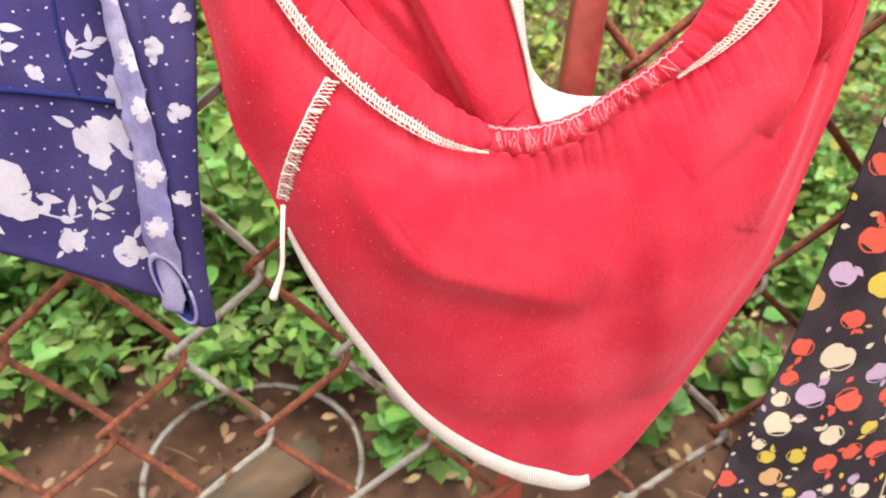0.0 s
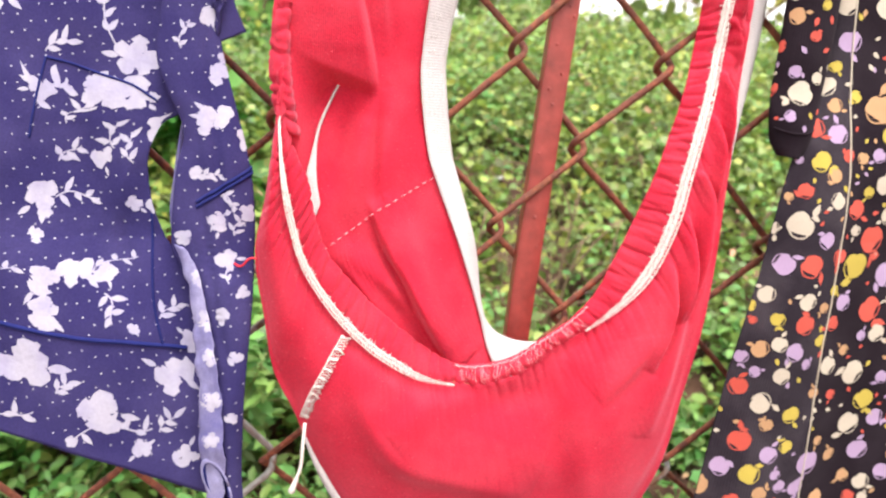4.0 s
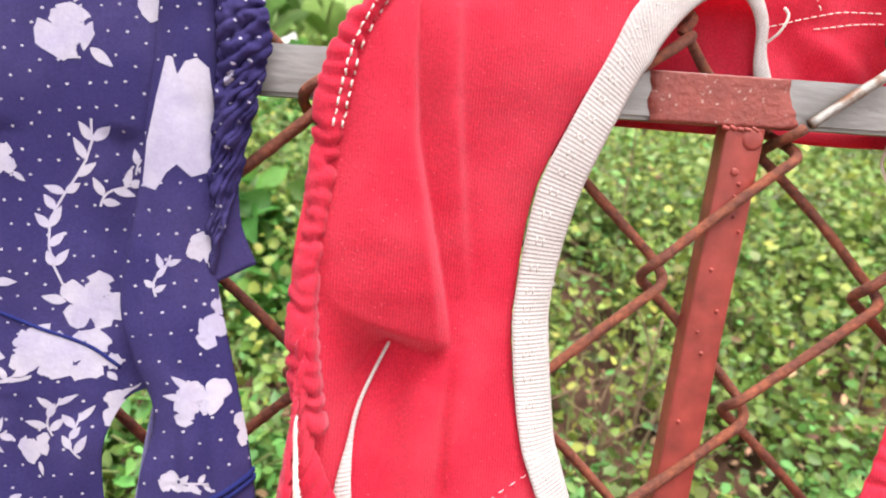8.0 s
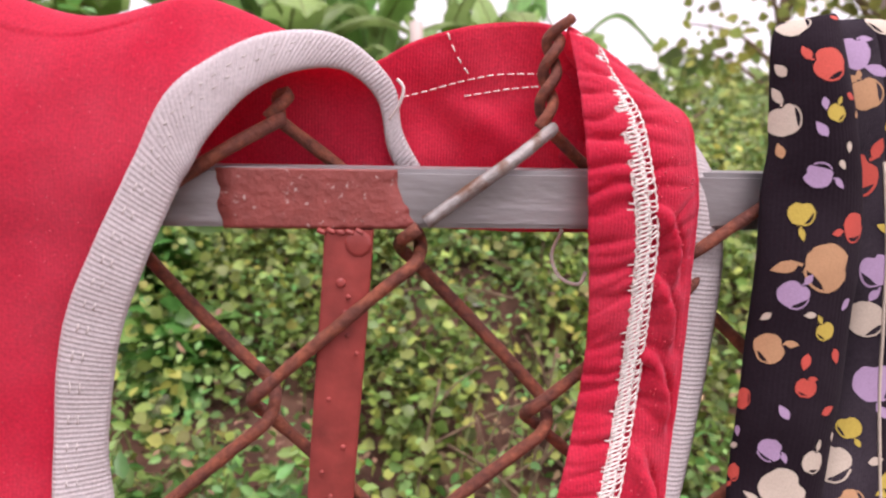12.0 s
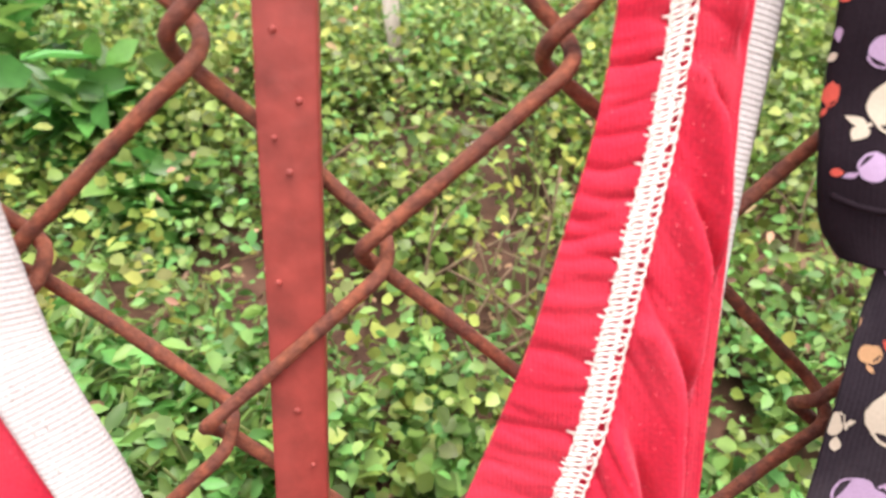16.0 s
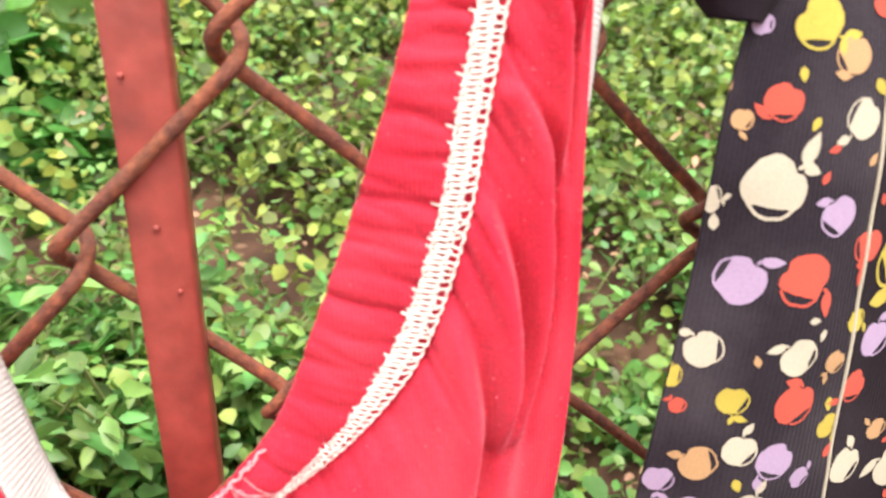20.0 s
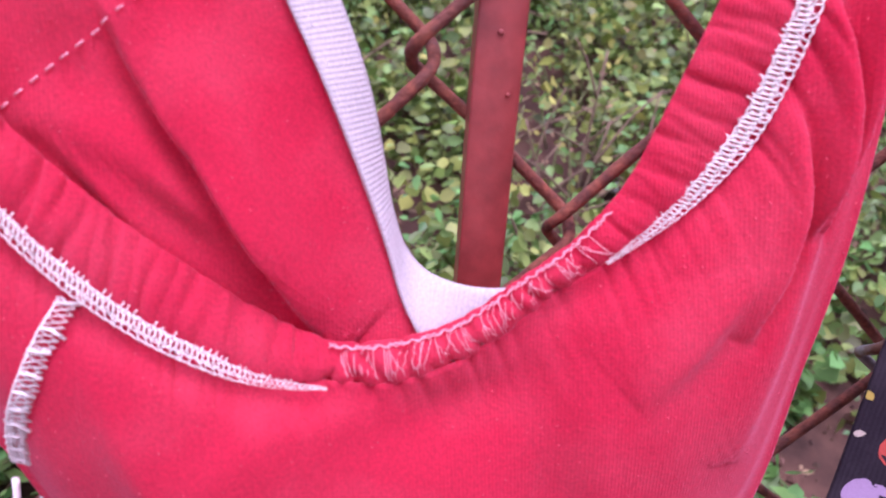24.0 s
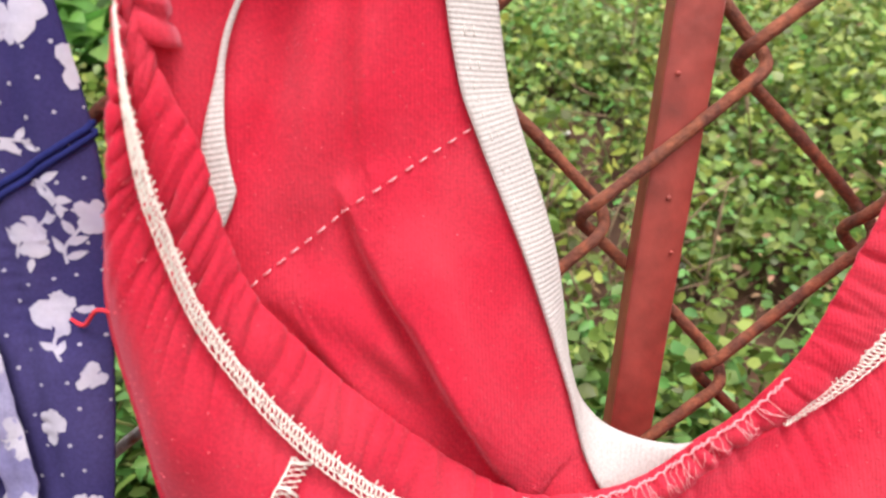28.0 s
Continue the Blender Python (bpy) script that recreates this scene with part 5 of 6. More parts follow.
for line, deep, wide_mm in [([(400, 20), (396, -80), (402, -200), (412, -330)], 5.0, 10.0), ([(370, 30), (368, -60), (366, -160), (372, -280)], -3.0, 14.0),
                            ([(330, 44), (327, 0), (324, -50), (320, -110)], 4.0, 4.0), ([(440, 0), (446, -120), (450, -300)], -5.0, 16.0)]:
    crease(skirt[80:], line, deep, wide_mm)
grid_mesh("side_strip", skirt[:, :56], FADED, dress, "faded charcoal knit beside the seam")
grid_mesh("skirt", skirt[:, 55:], BLACK, dress, "charcoal knit printed with apples")
even = []
for row in skirt[42:]:
    far = np.r_[0, np.cumsum(np.linalg.norm(np.diff(row, axis=0), axis=1))]
    even.append(np.stack([np.interp(np.linspace(0, far[-1], 170), far, row[:, c]) for c in range(3)], 1))
skirt_cloth = Cloth(np.array(even), 0.62)
v, f = sweep(skirt[70:, 55] + np.array([-0.4, -0.5, 0]), 0.6, 5)
mesh_object("side_seam", W(v), f, PRINT_CREAM, dress, "pale side seam")

SL = [(322, 26, 20), (318, 22, 50), (309, 10, 62), (300, -1, 55), (299, -8, 24), (297, -11, 6), (296, -14, -20), (294, -17, -56), (292, -20, -83), (290.5, -24, -98), (291, -25, -106), (293, -26, -115), (297, -29, -122)]
SR = [(328, 26, 20), (326, 22, 50), (324, 8, 66), (321, -6, 52), (326, -12, 24), (329, -14, 0), (328, -17, -30), (325, -21, -65), (321, -25, -92), (318, -28, -104), (317, -29, -111), (315, -29, -118), (310, -29, -124)]
SM = {k: k / 12.0 for k in range(13)}
sleeve = loft(spline(SL, 120, SM), spline(SR, 120, SM), 44)
sleeve[..., 1] -= 8.0 * np.sin(np.pi * np.linspace(0, 1, 44))[None, :] ** 0.6
sleeve[..., 1] += 1.0 * fbm(sleeve[..., 0], sleeve[..., 2], 25.0, 46.0)
grid_mesh("sleeve", sleeve, BLACK, dress, "hanging sleeve with a black hem")
rear = loft(spline(SL, 120, SM), spline(SR, 120, SM), 20)
rear[..., 1] += 6.0 * np.sin(np.pi * np.linspace(0, 1, 20))[None, :] - 0.5
grid_mesh("sleeve_back", rear, BLACK, dress)
sleeve_cloth = Cloth(sleeve[15:], 0.62)
hem = spline(sleeve_cloth.on([(292.5, -106), (297, -108), (304, -109), (311, -108), (316, -106)]), 40)
tube("sleeve_hem", hem, 0.8, BLACK, dress, "black stitched sleeve hem", 6)


def apple(cloth, u0, v0, r, turn, body):
    """One printed apple: a shouldered round with a dark crescent cut out of one flank, a thin line closing it, a stalk and a leaf."""
    a = np.linspace(-np.pi, np.pi, 30, endpoint=False)
    skin = r * (1 - 0.20 * np.exp(-(((a - 1.57) / 0.30) ** 2)) - 0.08 * np.exp(-(((a + 1.57) / 0.35) ** 2)) + 0.05 * np.cos(2 * a) + 0.015 * rng.standard_normal(30))
    hand = 1 if rng.random() < 0.6 else -1
    mid = -0.6 + 0.35 * rng.normal()
    bite = np.clip(1 - ((a - mid) / (0.62 + 0.2 * rng.random())) ** 2, 0, 1)
    c, s = math.cos(turn), math.sin(turn)
    rot = np.array([[c, s], [-s, c]])

    def ring(rad, ang):
        return np.stack([hand * rad * np.cos(ang) * 0.94, rad * np.sin(ang)], 1) @ rot

    body.append(cloth.blob(u0, v0, ring(skin * (1 - 0.36 * np.sqrt(bite)), a)))
    hit = np.abs(a - mid) < 0.9
    body.append(cloth.stripe(u0, v0, ring(skin[hit] * 0.97, a[hit]), max(0.5, r * 0.10)))
    base = np.array([0.0, -0.95 * r if rng.random() < 0.6 else 0.85 * r]) @ rot
    way = math.atan2(base[1], base[0]) + 0.5 * rng.normal()
    tip = base + 0.45 * r * np.array([math.cos(way), math.sin(way)])
    body.append(cloth.stripe(u0, v0, np.array([base, (base + tip) / 2, tip]), max(0.5, r * 0.12)))
    body.append(cloth.blob(u0, v0, leaf_shape(r * (0.75 + 0.3 * rng.random()), r * 0.48, way + (0.7 if rng.random() < 0.5 else -0.7), base + 0.35 * (tip - base))))
    if rng.random() < 0.35:
        body.append(cloth.blob(u0, v0, leaf_shape(r * 0.6, r * 0.36, way - 0.9, base + 0.35 * (tip - base))))


prints = {"cream": [], "lilac": [], "coral": [], "yellow": [], "tan": []}
INKS = {"cream": PRINT_CREAM, "lilac": PRINT_LILAC, "coral": PRINT_CORAL, "yellow": PRINT_YELLOW, "tan": PRINT_TAN}
CHOICE = ["cream"] * 3 + ["lilac"] * 3 + ["coral"] * 3 + ["yellow"] * 2 + ["tan"] * 2
APPLES = {
    "cream": [(305, -86, 7.5), (314, -76, 4.1), (325, -80, 7.1), (335, -147, 5.5), (313, -163, 8.7), (324, -210, 5.9), (299, -207, 5.7), (369, -136, 7.3), (376, -156, 5.7), (352, -165, 3.9),
              (315, -259, 6.1), (350, -254, 6.9), (295, -371, 9.0), (320, -357, 5.7), (274, -415, 8.0), (304, -420, 7.0), (348, -385, 6.3), (381, -430, 8.6), (305, -278, 7.4), (310, -238, 5.4),
              (306, 60, 4.9), (302, 30, 5.2), (334, -32, 6.1)],
    "lilac": [(301, -73, 3.9), (299, -99, 3.5), (332, -108, 6.7), (331, -171, 5.7), (307, -187, 7.1), (361, -119, 4.7), (384, -194, 8.2), (309, -124, 2.7), (321, -243, 6.5), (289, -248, 4.7),
              (286, -324, 7.0), (318, -380, 6.6), (287, -396, 8.0), (348, -322, 9.5), (362, -440, 6.3), (316, -314, 6.4), (326, 53, 6.0), (310, 14, 4.5), (305, -23, 4.9), (336, -16, 5.8), (338, -53, 7.0)],
    "coral": [(318, -105, 6.5), (340, -120, 4.0), (314, -142, 5.0), (343, -181, 5.1), (323, -187, 7.6), (375, -122, 6.7), (350, -152, 6.4), (367, -170, 9.5), (376, -217, 9.0), (293, -83, 3.2),
              (325, -225, 7.0), (293, -224, 2.6), (347, -225, 5.5), (296, -305, 8.0), (296, -348, 5.9), (277, -367, 5.9), (307, -397, 8.0), (330, -395, 5.9), (306, -440, 7.2), (336, -433, 7.3),
              (365, -404, 6.8), (290, -268, 6.5), (312, 48, 5.3), (328, 14, 8.0), (310, -52, 3.3)],
    "yellow": [(344, -85, 4.2), (322, -124, 6.4), (343, -203, 3.6), (368, -107, 6.1), (357, -187, 9.6), (307, -222, 4.7), (339, -236, 4.3), (305, -328, 7.4), (325, -416, 5.4), (288, -435, 5.3),
               (368, -382, 7.7), (348, -409, 5.7), (327, -286, 6.3), (306, 2, 4.0), (314, 33, 2.8), (315, -34, 3.1)],
    "tan": [(330, -91, 4.8), (331, -132, 5.1), (360, -92, 10.0), (350, -121, 4.0), (305, -146, 2.9), (337, -214, 3.8), (299, -242, 5.8), (361, -244, 3.8), (275, -338, 7.6), (314, -342, 5.6),
            (362, -351, 6.1), (311, -293, 4.7), (278, -451, 6.5), (330, 40, 5.7), (314, -14, 8.0), (300, -41, 4.8)],
}
placed = []
for ink, rows in APPLES.items():
    for x, z, r in rows:
        cloth = sleeve_cloth if x < 324 and z > -104 else skirt_cloth
        (u0, v0), = cloth.nearest([(x, z)])
        apple(cloth, u0, v0, r * 0.97, rng.normal() * 0.7, prints[ink])
        placed.append((x, z, r))


def scatter_apples(cloth, x_max, limit):
    """Apples and leaves of mixed size and colour in the spaces that are left, without overlap."""
    for _ in range(limit):
        u0, v0 = rng.random(2) * 0.99
        p = bilinear(cloth.g, np.array([u0]), np.array([v0]))[0]
        if p[0] > x_max or p[1] > 6 or (cloth is sleeve_cloth and p[2] < -104) or (cloth is skirt_cloth and p[0] < 322 and p[2] > -100):
            continue
        rad = float(rng.choice([8.5, 7.4, 6.0, 4.8, 3.8, 2.6, 1.9]))
        if any(np.hypot(p[0] - x, p[2] - z) < (rad + q) * 1.08 + 0.4 for x, z, q in placed):
            continue
        placed.append((p[0], p[2], rad))
        ink = CHOICE[int(rng.integers(len(CHOICE)))]
        if rad > 3.0:
            apple(cloth, u0, v0, rad, rng.normal() * 0.9, prints[ink])
        else:
            prints[ink].append(cloth.blob(u0, v0, leaf_shape(rad * 2.0, rad * 1.1, rng.random() * 6.3)))


scatter_apples(skirt_cloth, 440, 4200)
scatter_apples(sleeve_cloth, 440, 500)
for ink, pieces in prints.items():
    v, f = join(pieces)
    tagged(mesh_object("apple_print", W(v), f, INKS[ink], dress, ink + " printed apples and leaves"), kind="stuff")

# ---------------------------------------------------------------- ground
PROFILE_Y = [-60, -3.0, -0.9, -0.2, 0.12, 0.30, 0.50, 0.70, 1.0, 1.4, 2.2, 4.0, 60, 900]
PROFILE_Z = [0.1, 0.12, 0.25, 0.46, 0.54, 0.60, 0.70, 0.80, 0.94, 1.02, 1.06, 1.10, 1.2, 1.2]


def ground_z(x, y):
    return np.interp(y, PROFILE_Y, PROFILE_Z) + 0.03 * np.sin(np.asarray(x) * 2.1 + 0.7) * np.clip(np.asarray(y), 0, 1)


gx = np.r_[-900, -200, -60, -20, -8, -4, np.arange(-2.4, 3.4, 0.05), 4.5, 8, 20, 60, 200, 900]
gy = np.r_[-900, -200, -60, -20, -6, -3, -1.6, -0.9, -0.5, np.arange(-0.3, 2.4, 0.045), 2.8, 3.5, 4.5, 7, 12, 30, 60, 200, 900]
GX, GY = np.meshgrid(gx, gy)
GZ = ground_z(GX, GY)
near = (np.abs(GX) < 3.4) & (GY > -0.6) & (GY < 3)
GZ = GZ + np.where(near, 0.018 * fbm(GX, GY, 0.16, 51.0) + 0.02 * fbm(GX, GY, 0.5, 52.0), 0)
r, c = GX.shape
idx = np.arange(r * c).reshape(r, c)
quads = np.stack([idx[:-1, :-1], idx[:-1, 1:], idx[1:, 1:], idx[1:, :-1]], -1).reshape(-1, 4)
ground = mesh_object("ground", np.stack([GX, GY, GZ], -1).reshape(-1, 3), quads, SOIL)
tagged(ground, "dark brown garden soil sloping up beyond the fence", "ground", kind="structure")

# ---------------------------------------------------------------- plants
LEAF_V = np.array([(0, 0, 0), (0.28, 0.30, 0.05), (0.30, 0.0, -0.03), (0.28, -0.30, 0.05), (0.66, 0.26, 0.03), (0.66, 0.0, -0.05), (0.66, -0.26, 0.03), (1.0, 0.0, -0.12)])
LEAF_F = [(0, 2, 1), (0, 3, 2), (1, 2, 5, 4), (2, 3, 6, 5), (4, 5, 7), (5, 6, 7)]
ROUND_V = LEAF_V * np.array([1, 1.45, 1])
NARROW_V = LEAF_V * np.array([1, 0.75, 1])


def leaves(place, size, mat, name, parent=None, label="", shape=LEAF_V, up=0.8, facing=None, gen=rng, kind=""):
    """Many leaves in one mesh: each with its own turn, tilt and size; they face up, or outward from a middle."""
    n = len(place)
    yaw = gen.random(n) * 2 * np.pi
    nrm = gen.normal(size=(n, 3)) * (1 - up) + np.array([0, -0.25, 1.0]) * up
    if facing is not None:
        nrm = nrm + facing * 0.8
    nrm /= np.linalg.norm(nrm, axis=1)[:, None]
    d = np.stack([np.cos(yaw), np.sin(yaw), np.full(n, -0.25)], 1)
    d -= nrm * (d * nrm).sum(1)[:, None]
    d /= np.linalg.norm(d, axis=1)[:, None] + 1e-9
    s = np.cross(nrm, d)
    k = size * (0.55 + 0.8 * gen.random(n))
    m = np.stack([d, s, nrm], 1) * k[:, None, None]
    v = np.einsum("va,nab->nvb", shape, m) + place[:, None]
    nv = len(shape)
    corners = np.concatenate([np.array(fc) for fc in LEAF_F])
    sizes = np.array([len(fc) for fc in LEAF_F])
    me = bpy.data.meshes.new(name)
    me.vertices.add(n * nv)
    me.vertices.foreach_set("co", v.reshape(-1).astype(np.float32))
    loops = (corners[None, :] + nv * np.arange(n)[:, None]).reshape(-1).astype(np.int32)
    me.loops.add(len(loops))
    me.loops.foreach_set("vertex_index", loops)
    totals = np.tile(sizes, n).astype(np.int32)
    me.polygons.add(len(totals))
    me.polygons.foreach_set("loop_start", np.r_[0, np.cumsum(totals)[:-1]].astype(np.int32))
    me.polygons.foreach_set("loop_total", totals)
    me.update(calc_edges=True)
    me.materials.append(mat)
    ob = new(name, me)
    if parent is not None:
        ob.parent = parent
        ob.matrix_parent_inverse = parent.matrix_world.inverted()
    if label:
        ob["label"] = label
    if kind:
        tagged(ob, kind=kind)
    return ob


# creeping cover on the bank, thin in places so that the soil shows
def cover(n, xs, ys, lift, thin, seed):
    g = np.random.default_rng(seed)
    x, y = xs[0] + (xs[1] - xs[0]) * g.random(n), ys[0] + (ys[1] - ys[0]) * g.random(n)
    dens = fbm(x, y, 0.32, seed * 1.3) + 0.45 * fbm(x, y, 0.11, seed * 2.1)
    keep = dens > thin
    x, y, dens = x[keep], y[keep], dens[keep]
    z = ground_z(x, y) + 0.015 + lift * g.random(len(x)) ** 1.3 * (0.5 + np.clip(dens + 0.4, 0, 1.2))
    return np.stack([x, y, z], 1)


cov = leaves(cover(56000, (-1.3, 2.2), (0.30, 1.15), 0.14, -0.24, 61), 0.0165, LEAF_B, "creeper", shape=ROUND_V, up=0.6)
tagged(cov, "low creeping weeds covering the bank", "creeper", kind="stuff")
cov = leaves(cover(76000, (-2.4, 3.6), (0.9, 2.4), 0.15, -0.42, 63), 0.0175, LEAF_B, "creeper", shape=ROUND_V, up=0.6)
tagged(cov, "low creeping weeds on the upper bank", "creeper", kind="stuff")
cov = leaves(cover(36000, (-1.4, 2.2), (0.26, 1.9), 0.16, -0.02, 66), 0.0135, LEAF_A, "small_weeds", shape=LEAF_V, up=0.6)
tagged(cov, "small bright green weeds among the creeper", "weeds", kind="stuff")
cov = leaves(cover(15000, (-1.6, 2.4), (0.40, 2.1), 0.18, -0.1, 69), 0.0155, LEAF_Y, "yellowing_weeds", shape=ROUND_V, up=0.5)
tagged(cov, "pale yellow-green weeds among the creeper", "weeds", kind="stuff")
lit = leaves(cover(4200, (-1.2, 2.0), (-0.1, 1.3), 0.008, -0.5, 67), 0.013, LITTER, "leaf_litter", shape=NARROW_V, up=0.85)
tagged(lit, "dry fallen leaves scattered on the soil", "leaf litter", kind="stuff")

dry = leaves(cover(3200, (-1.2, 1.9), (0.35, 1.5), 0.13, 0.05, 72), 0.016, LITTER, "dry_leaves", shape=NARROW_V, up=0.6)
tagged(dry, "dry brown leaves caught among the weeds", "leaf litter", kind="stuff")

# branching herbs close behind the fence
def herb(x, y, height, spread, count, leaf, mat, label, seed, shape=LEAF_V, name="herb"):
    g = np.random.default_rng(seed)
    z0 = float(ground_z(x, y)) - 0.01
    root = thing(name, label, "plant", (x, y, z0), group="herbs behind the fence")
    pos, stems = [], []
    for k in range(count):
        a, lean = g.random() * 2 * np.pi, 0.25 + 0.75 * g.random()
        tip = np.array([x + spread * lean * math.cos(a), y + spread * lean * math.sin(a) * 0.8, z0 + height * (1.05 - 0.35 * lean) * (0.7 + 0.4 * g.random())])
        mid = np.array([x + spread * 0.35 * lean * math.cos(a), y + spread * 0.35 * lean * math.sin(a), z0 + height * 0.5])
        line = spline([(x, y, z0), mid, tip], 8)
        stems.append(sweep(line, np.linspace(0.0028, 0.0012, 8), 5))
        for s in np.linspace(0.3, 1.0, 13):
            base = line[int(s * 7)]
            for _ in range(3):
                pos.append(base + g.normal(size=3) * 0.011)
    v, f = join(stems)
    tagged(mesh_object("stem", v, f, STEM, root), kind="stuff")
    leaves(np.array(pos), leaf * (0.66 if name == "herb" else 1.0), mat, "foliage", root, shape=NARROW_V if shape is LEAF_V else shape, up=0.62, gen=g)
    return root


HERBS = [(-0.10, 0.25, 0.13, 0.09, 14, 0.028), (0.02, 0.26, 0.13, 0.09, 14, 0.028), (-0.24, 0.25, 0.13, 0.1, 14, 0.03), (0.26, 0.27, 0.10, 0.06, 9, 0.026), (0.33, 0.25, 0.09, 0.06, 9, 0.026), (-0.36, 0.26, 0.12, 0.09, 12, 0.03),
         (-0.34, 0.34, 0.22, 0.13, 20, 0.038), (-0.20, 0.32, 0.24, 0.13, 24, 0.038), (-0.08, 0.33, 0.25, 0.13, 26, 0.038), (0.03, 0.34, 0.23, 0.12, 22, 0.036), (0.11, 0.38, 0.20, 0.10, 16, 0.034),
         (-0.14, 0.44, 0.25, 0.14, 24, 0.036), (0.0, 0.46, 0.22, 0.13, 20, 0.034), (-0.30, 0.48, 0.24, 0.15, 20, 0.036), (-0.48, 0.42, 0.24, 0.16, 20, 0.04),
         (0.22, 0.46, 0.14, 0.09, 10, 0.03), (0.62, 0.44, 0.14, 0.09, 10, 0.03), (0.34, 0.34, 0.10, 0.06, 8, 0.028), (0.85, 0.56, 0.16, 0.11, 12, 0.032), (-0.62, 0.55, 0.24, 0.15, 16, 0.038),
         (0.48, 0.34, 0.10, 0.07, 8, 0.028), (0.70, 0.36, 0.12, 0.08, 8, 0.028), (-0.60, 0.34, 0.2, 0.13, 16, 0.038)]
for k, (x, y, h, s, n, lf) in enumerate(HERBS):
    herb(x, y, h, s, n, lf, LEAF_A, "bright green leafy herb growing on the bank", 100 + k)
for k, (x, y, h, s, n, lf) in enumerate([(-0.22, 0.86, 0.24, 0.13, 9, 0.075), (-0.42, 0.95, 0.3, 0.16, 12, 0.075), (-0.55, 1.25, 0.34, 0.2, 12, 0.08), (-0.12, 0.74, 0.14, 0.08, 5, 0.07), (-0.8, 1.0, 0.34, 0.2, 12, 0.08)]):
    herb(x, y, h, s, n, lf, LEAF_C, "shrub seedling with dark glossy leaves", 140 + k, NARROW_V, "glossy_shrub")

# round-leaved trailing weeds at the foot of the fence
for k, (x, y, h, sp, n) in enumerate([(0.07, 0.18, 0.10, 0.05, 2), (0.12, 0.16, 0.08, 0.05, 1), (0.17, 0.20, 0.11, 0.06, 3), (0.24, 0.24, 0.12, 0.07, 5), (0.31, 0.20, 0.10, 0.06, 5), (0.37, 0.26, 0.12, 0.07, 5),
                                      (0.44, 0.22, 0.10, 0.07, 4), (0.27, 0.36, 0.14, 0.08, 5), (0.36, 0.40, 0.13, 0.08, 5), (0.52, 0.32, 0.12, 0.08, 4), (-0.32, 0.18, 0.09, 0.06, 3)]):
    herb(x, y, h, sp, n, 0.022, LEAF_A, "trailing weed with small round leaves by the fence", 260 + k, ROUND_V, "round_leaf_weed")


# sprigs that rise out of the creeper: a bent stem with leaves in pairs
def sprigs(n, xs, ys, tall, leaf, mat, name, label, seed, shape):
    g = np.random.default_rng(seed)
    stems, pos = [], []
    for _ in range(n):
        x, y = xs[0] + (xs[1] - xs[0]) * g.random(), ys[0] + (ys[1] - ys[0]) * g.random() ** 1.2
        z0, h = float(ground_z(x, y)), tall * (0.5 + 0.8 * g.random())
        a, lean = g.random() * 6.28, (0.3 + 0.9 * g.random()) * h
        tip = np.array([x + lean * math.cos(a), y + lean * math.sin(a) * 0.7, z0 + h])
        line = spline([(x, y, z0), (x + 0.25 * (tip[0] - x), y + 0.25 * (tip[1] - y), z0 + 0.65 * h), tip], 9)
        stems.append(sweep(line, np.linspace(0.0016, 0.0008, 9), 4))
        for q in line[2:]:
            for side in (-1, 1):
                pos.append(q + side * 0.6 * leaf * np.array([-math.sin(a), math.cos(a), 0.1]) + g.normal(size=3) * 0.35 * leaf)
    root = leaves(np.array(pos), leaf, mat, name, None, "", shape, 0.62, None, g)
    v, f = join(stems)
    tagged(root, label, "weeds", kind="stuff")
    tagged(mesh_object("stem", v, f, STEM, root), kind="stuff")


sprigs(330, (-1.2, 1.9), (0.42, 1.5), 0.13, 0.017, LEAF_B, "leafy_sprigs", "leafy sprigs rising out of the creeping weeds", 281, LEAF_V)
sprigs(170, (-1.1, 1.8), (0.40, 1.4), 0.15, 0.016, LEAF_A, "bright_sprigs", "bright green sprigs among the creeping weeds", 282, LEAF_V)
sprigs(200, (-1.0, 1.8), (0.5, 1.5), 0.15, 0.016, LEAF_Y, "pale_sprigs", "pale yellow-green sprigs among the weeds", 283, ROUND_V)

# bare branching twigs in front of the creeper
for k, (x, y, h) in enumerate([(0.30, 0.50, 0.20), (0.36, 0.55, 0.24), (0.27, 0.46, 0.16), (0.33, 0.47, 0.22), (0.41, 0.50, 0.2), (0.22, 0.55, 0.2), (0.55, 0.7, 0.2), (0.75, 0.66, 0.22), (1.0, 0.9, 0.25), (0.45, 0.95, 0.3)]):
    g = np.random.default_rng(170 + k)
    z0 = float(ground_z(x, y)) - 0.02
    root = thing("dry_twig", "thin dry branching twig", "twig", (x, y, z0), group="dry twigs")
    main_line = spline([(x, y, z0), (x + 0.01, y, z0 + h * 0.5), (x + 0.04 * g.normal(), y, z0 + h)], 10)
    tube("stalk", main_line, np.linspace(0.003, 0.0014, 10), TWIG, root, "", 5, mm=False)
    for s in (3, 5, 7):
        b = main_line[s]
        e = b + np.array([0.07 * g.normal(), 0.02 * g.normal(), 0.05 + 0.03 * g.random()])
        tube("side_shoot", spline([b, (b + e) / 2 + np.array([0, 0, 0.008]), e], 6), np.linspace(0.0018, 0.0009, 6), TWIG, root, "", 5, mm=False)

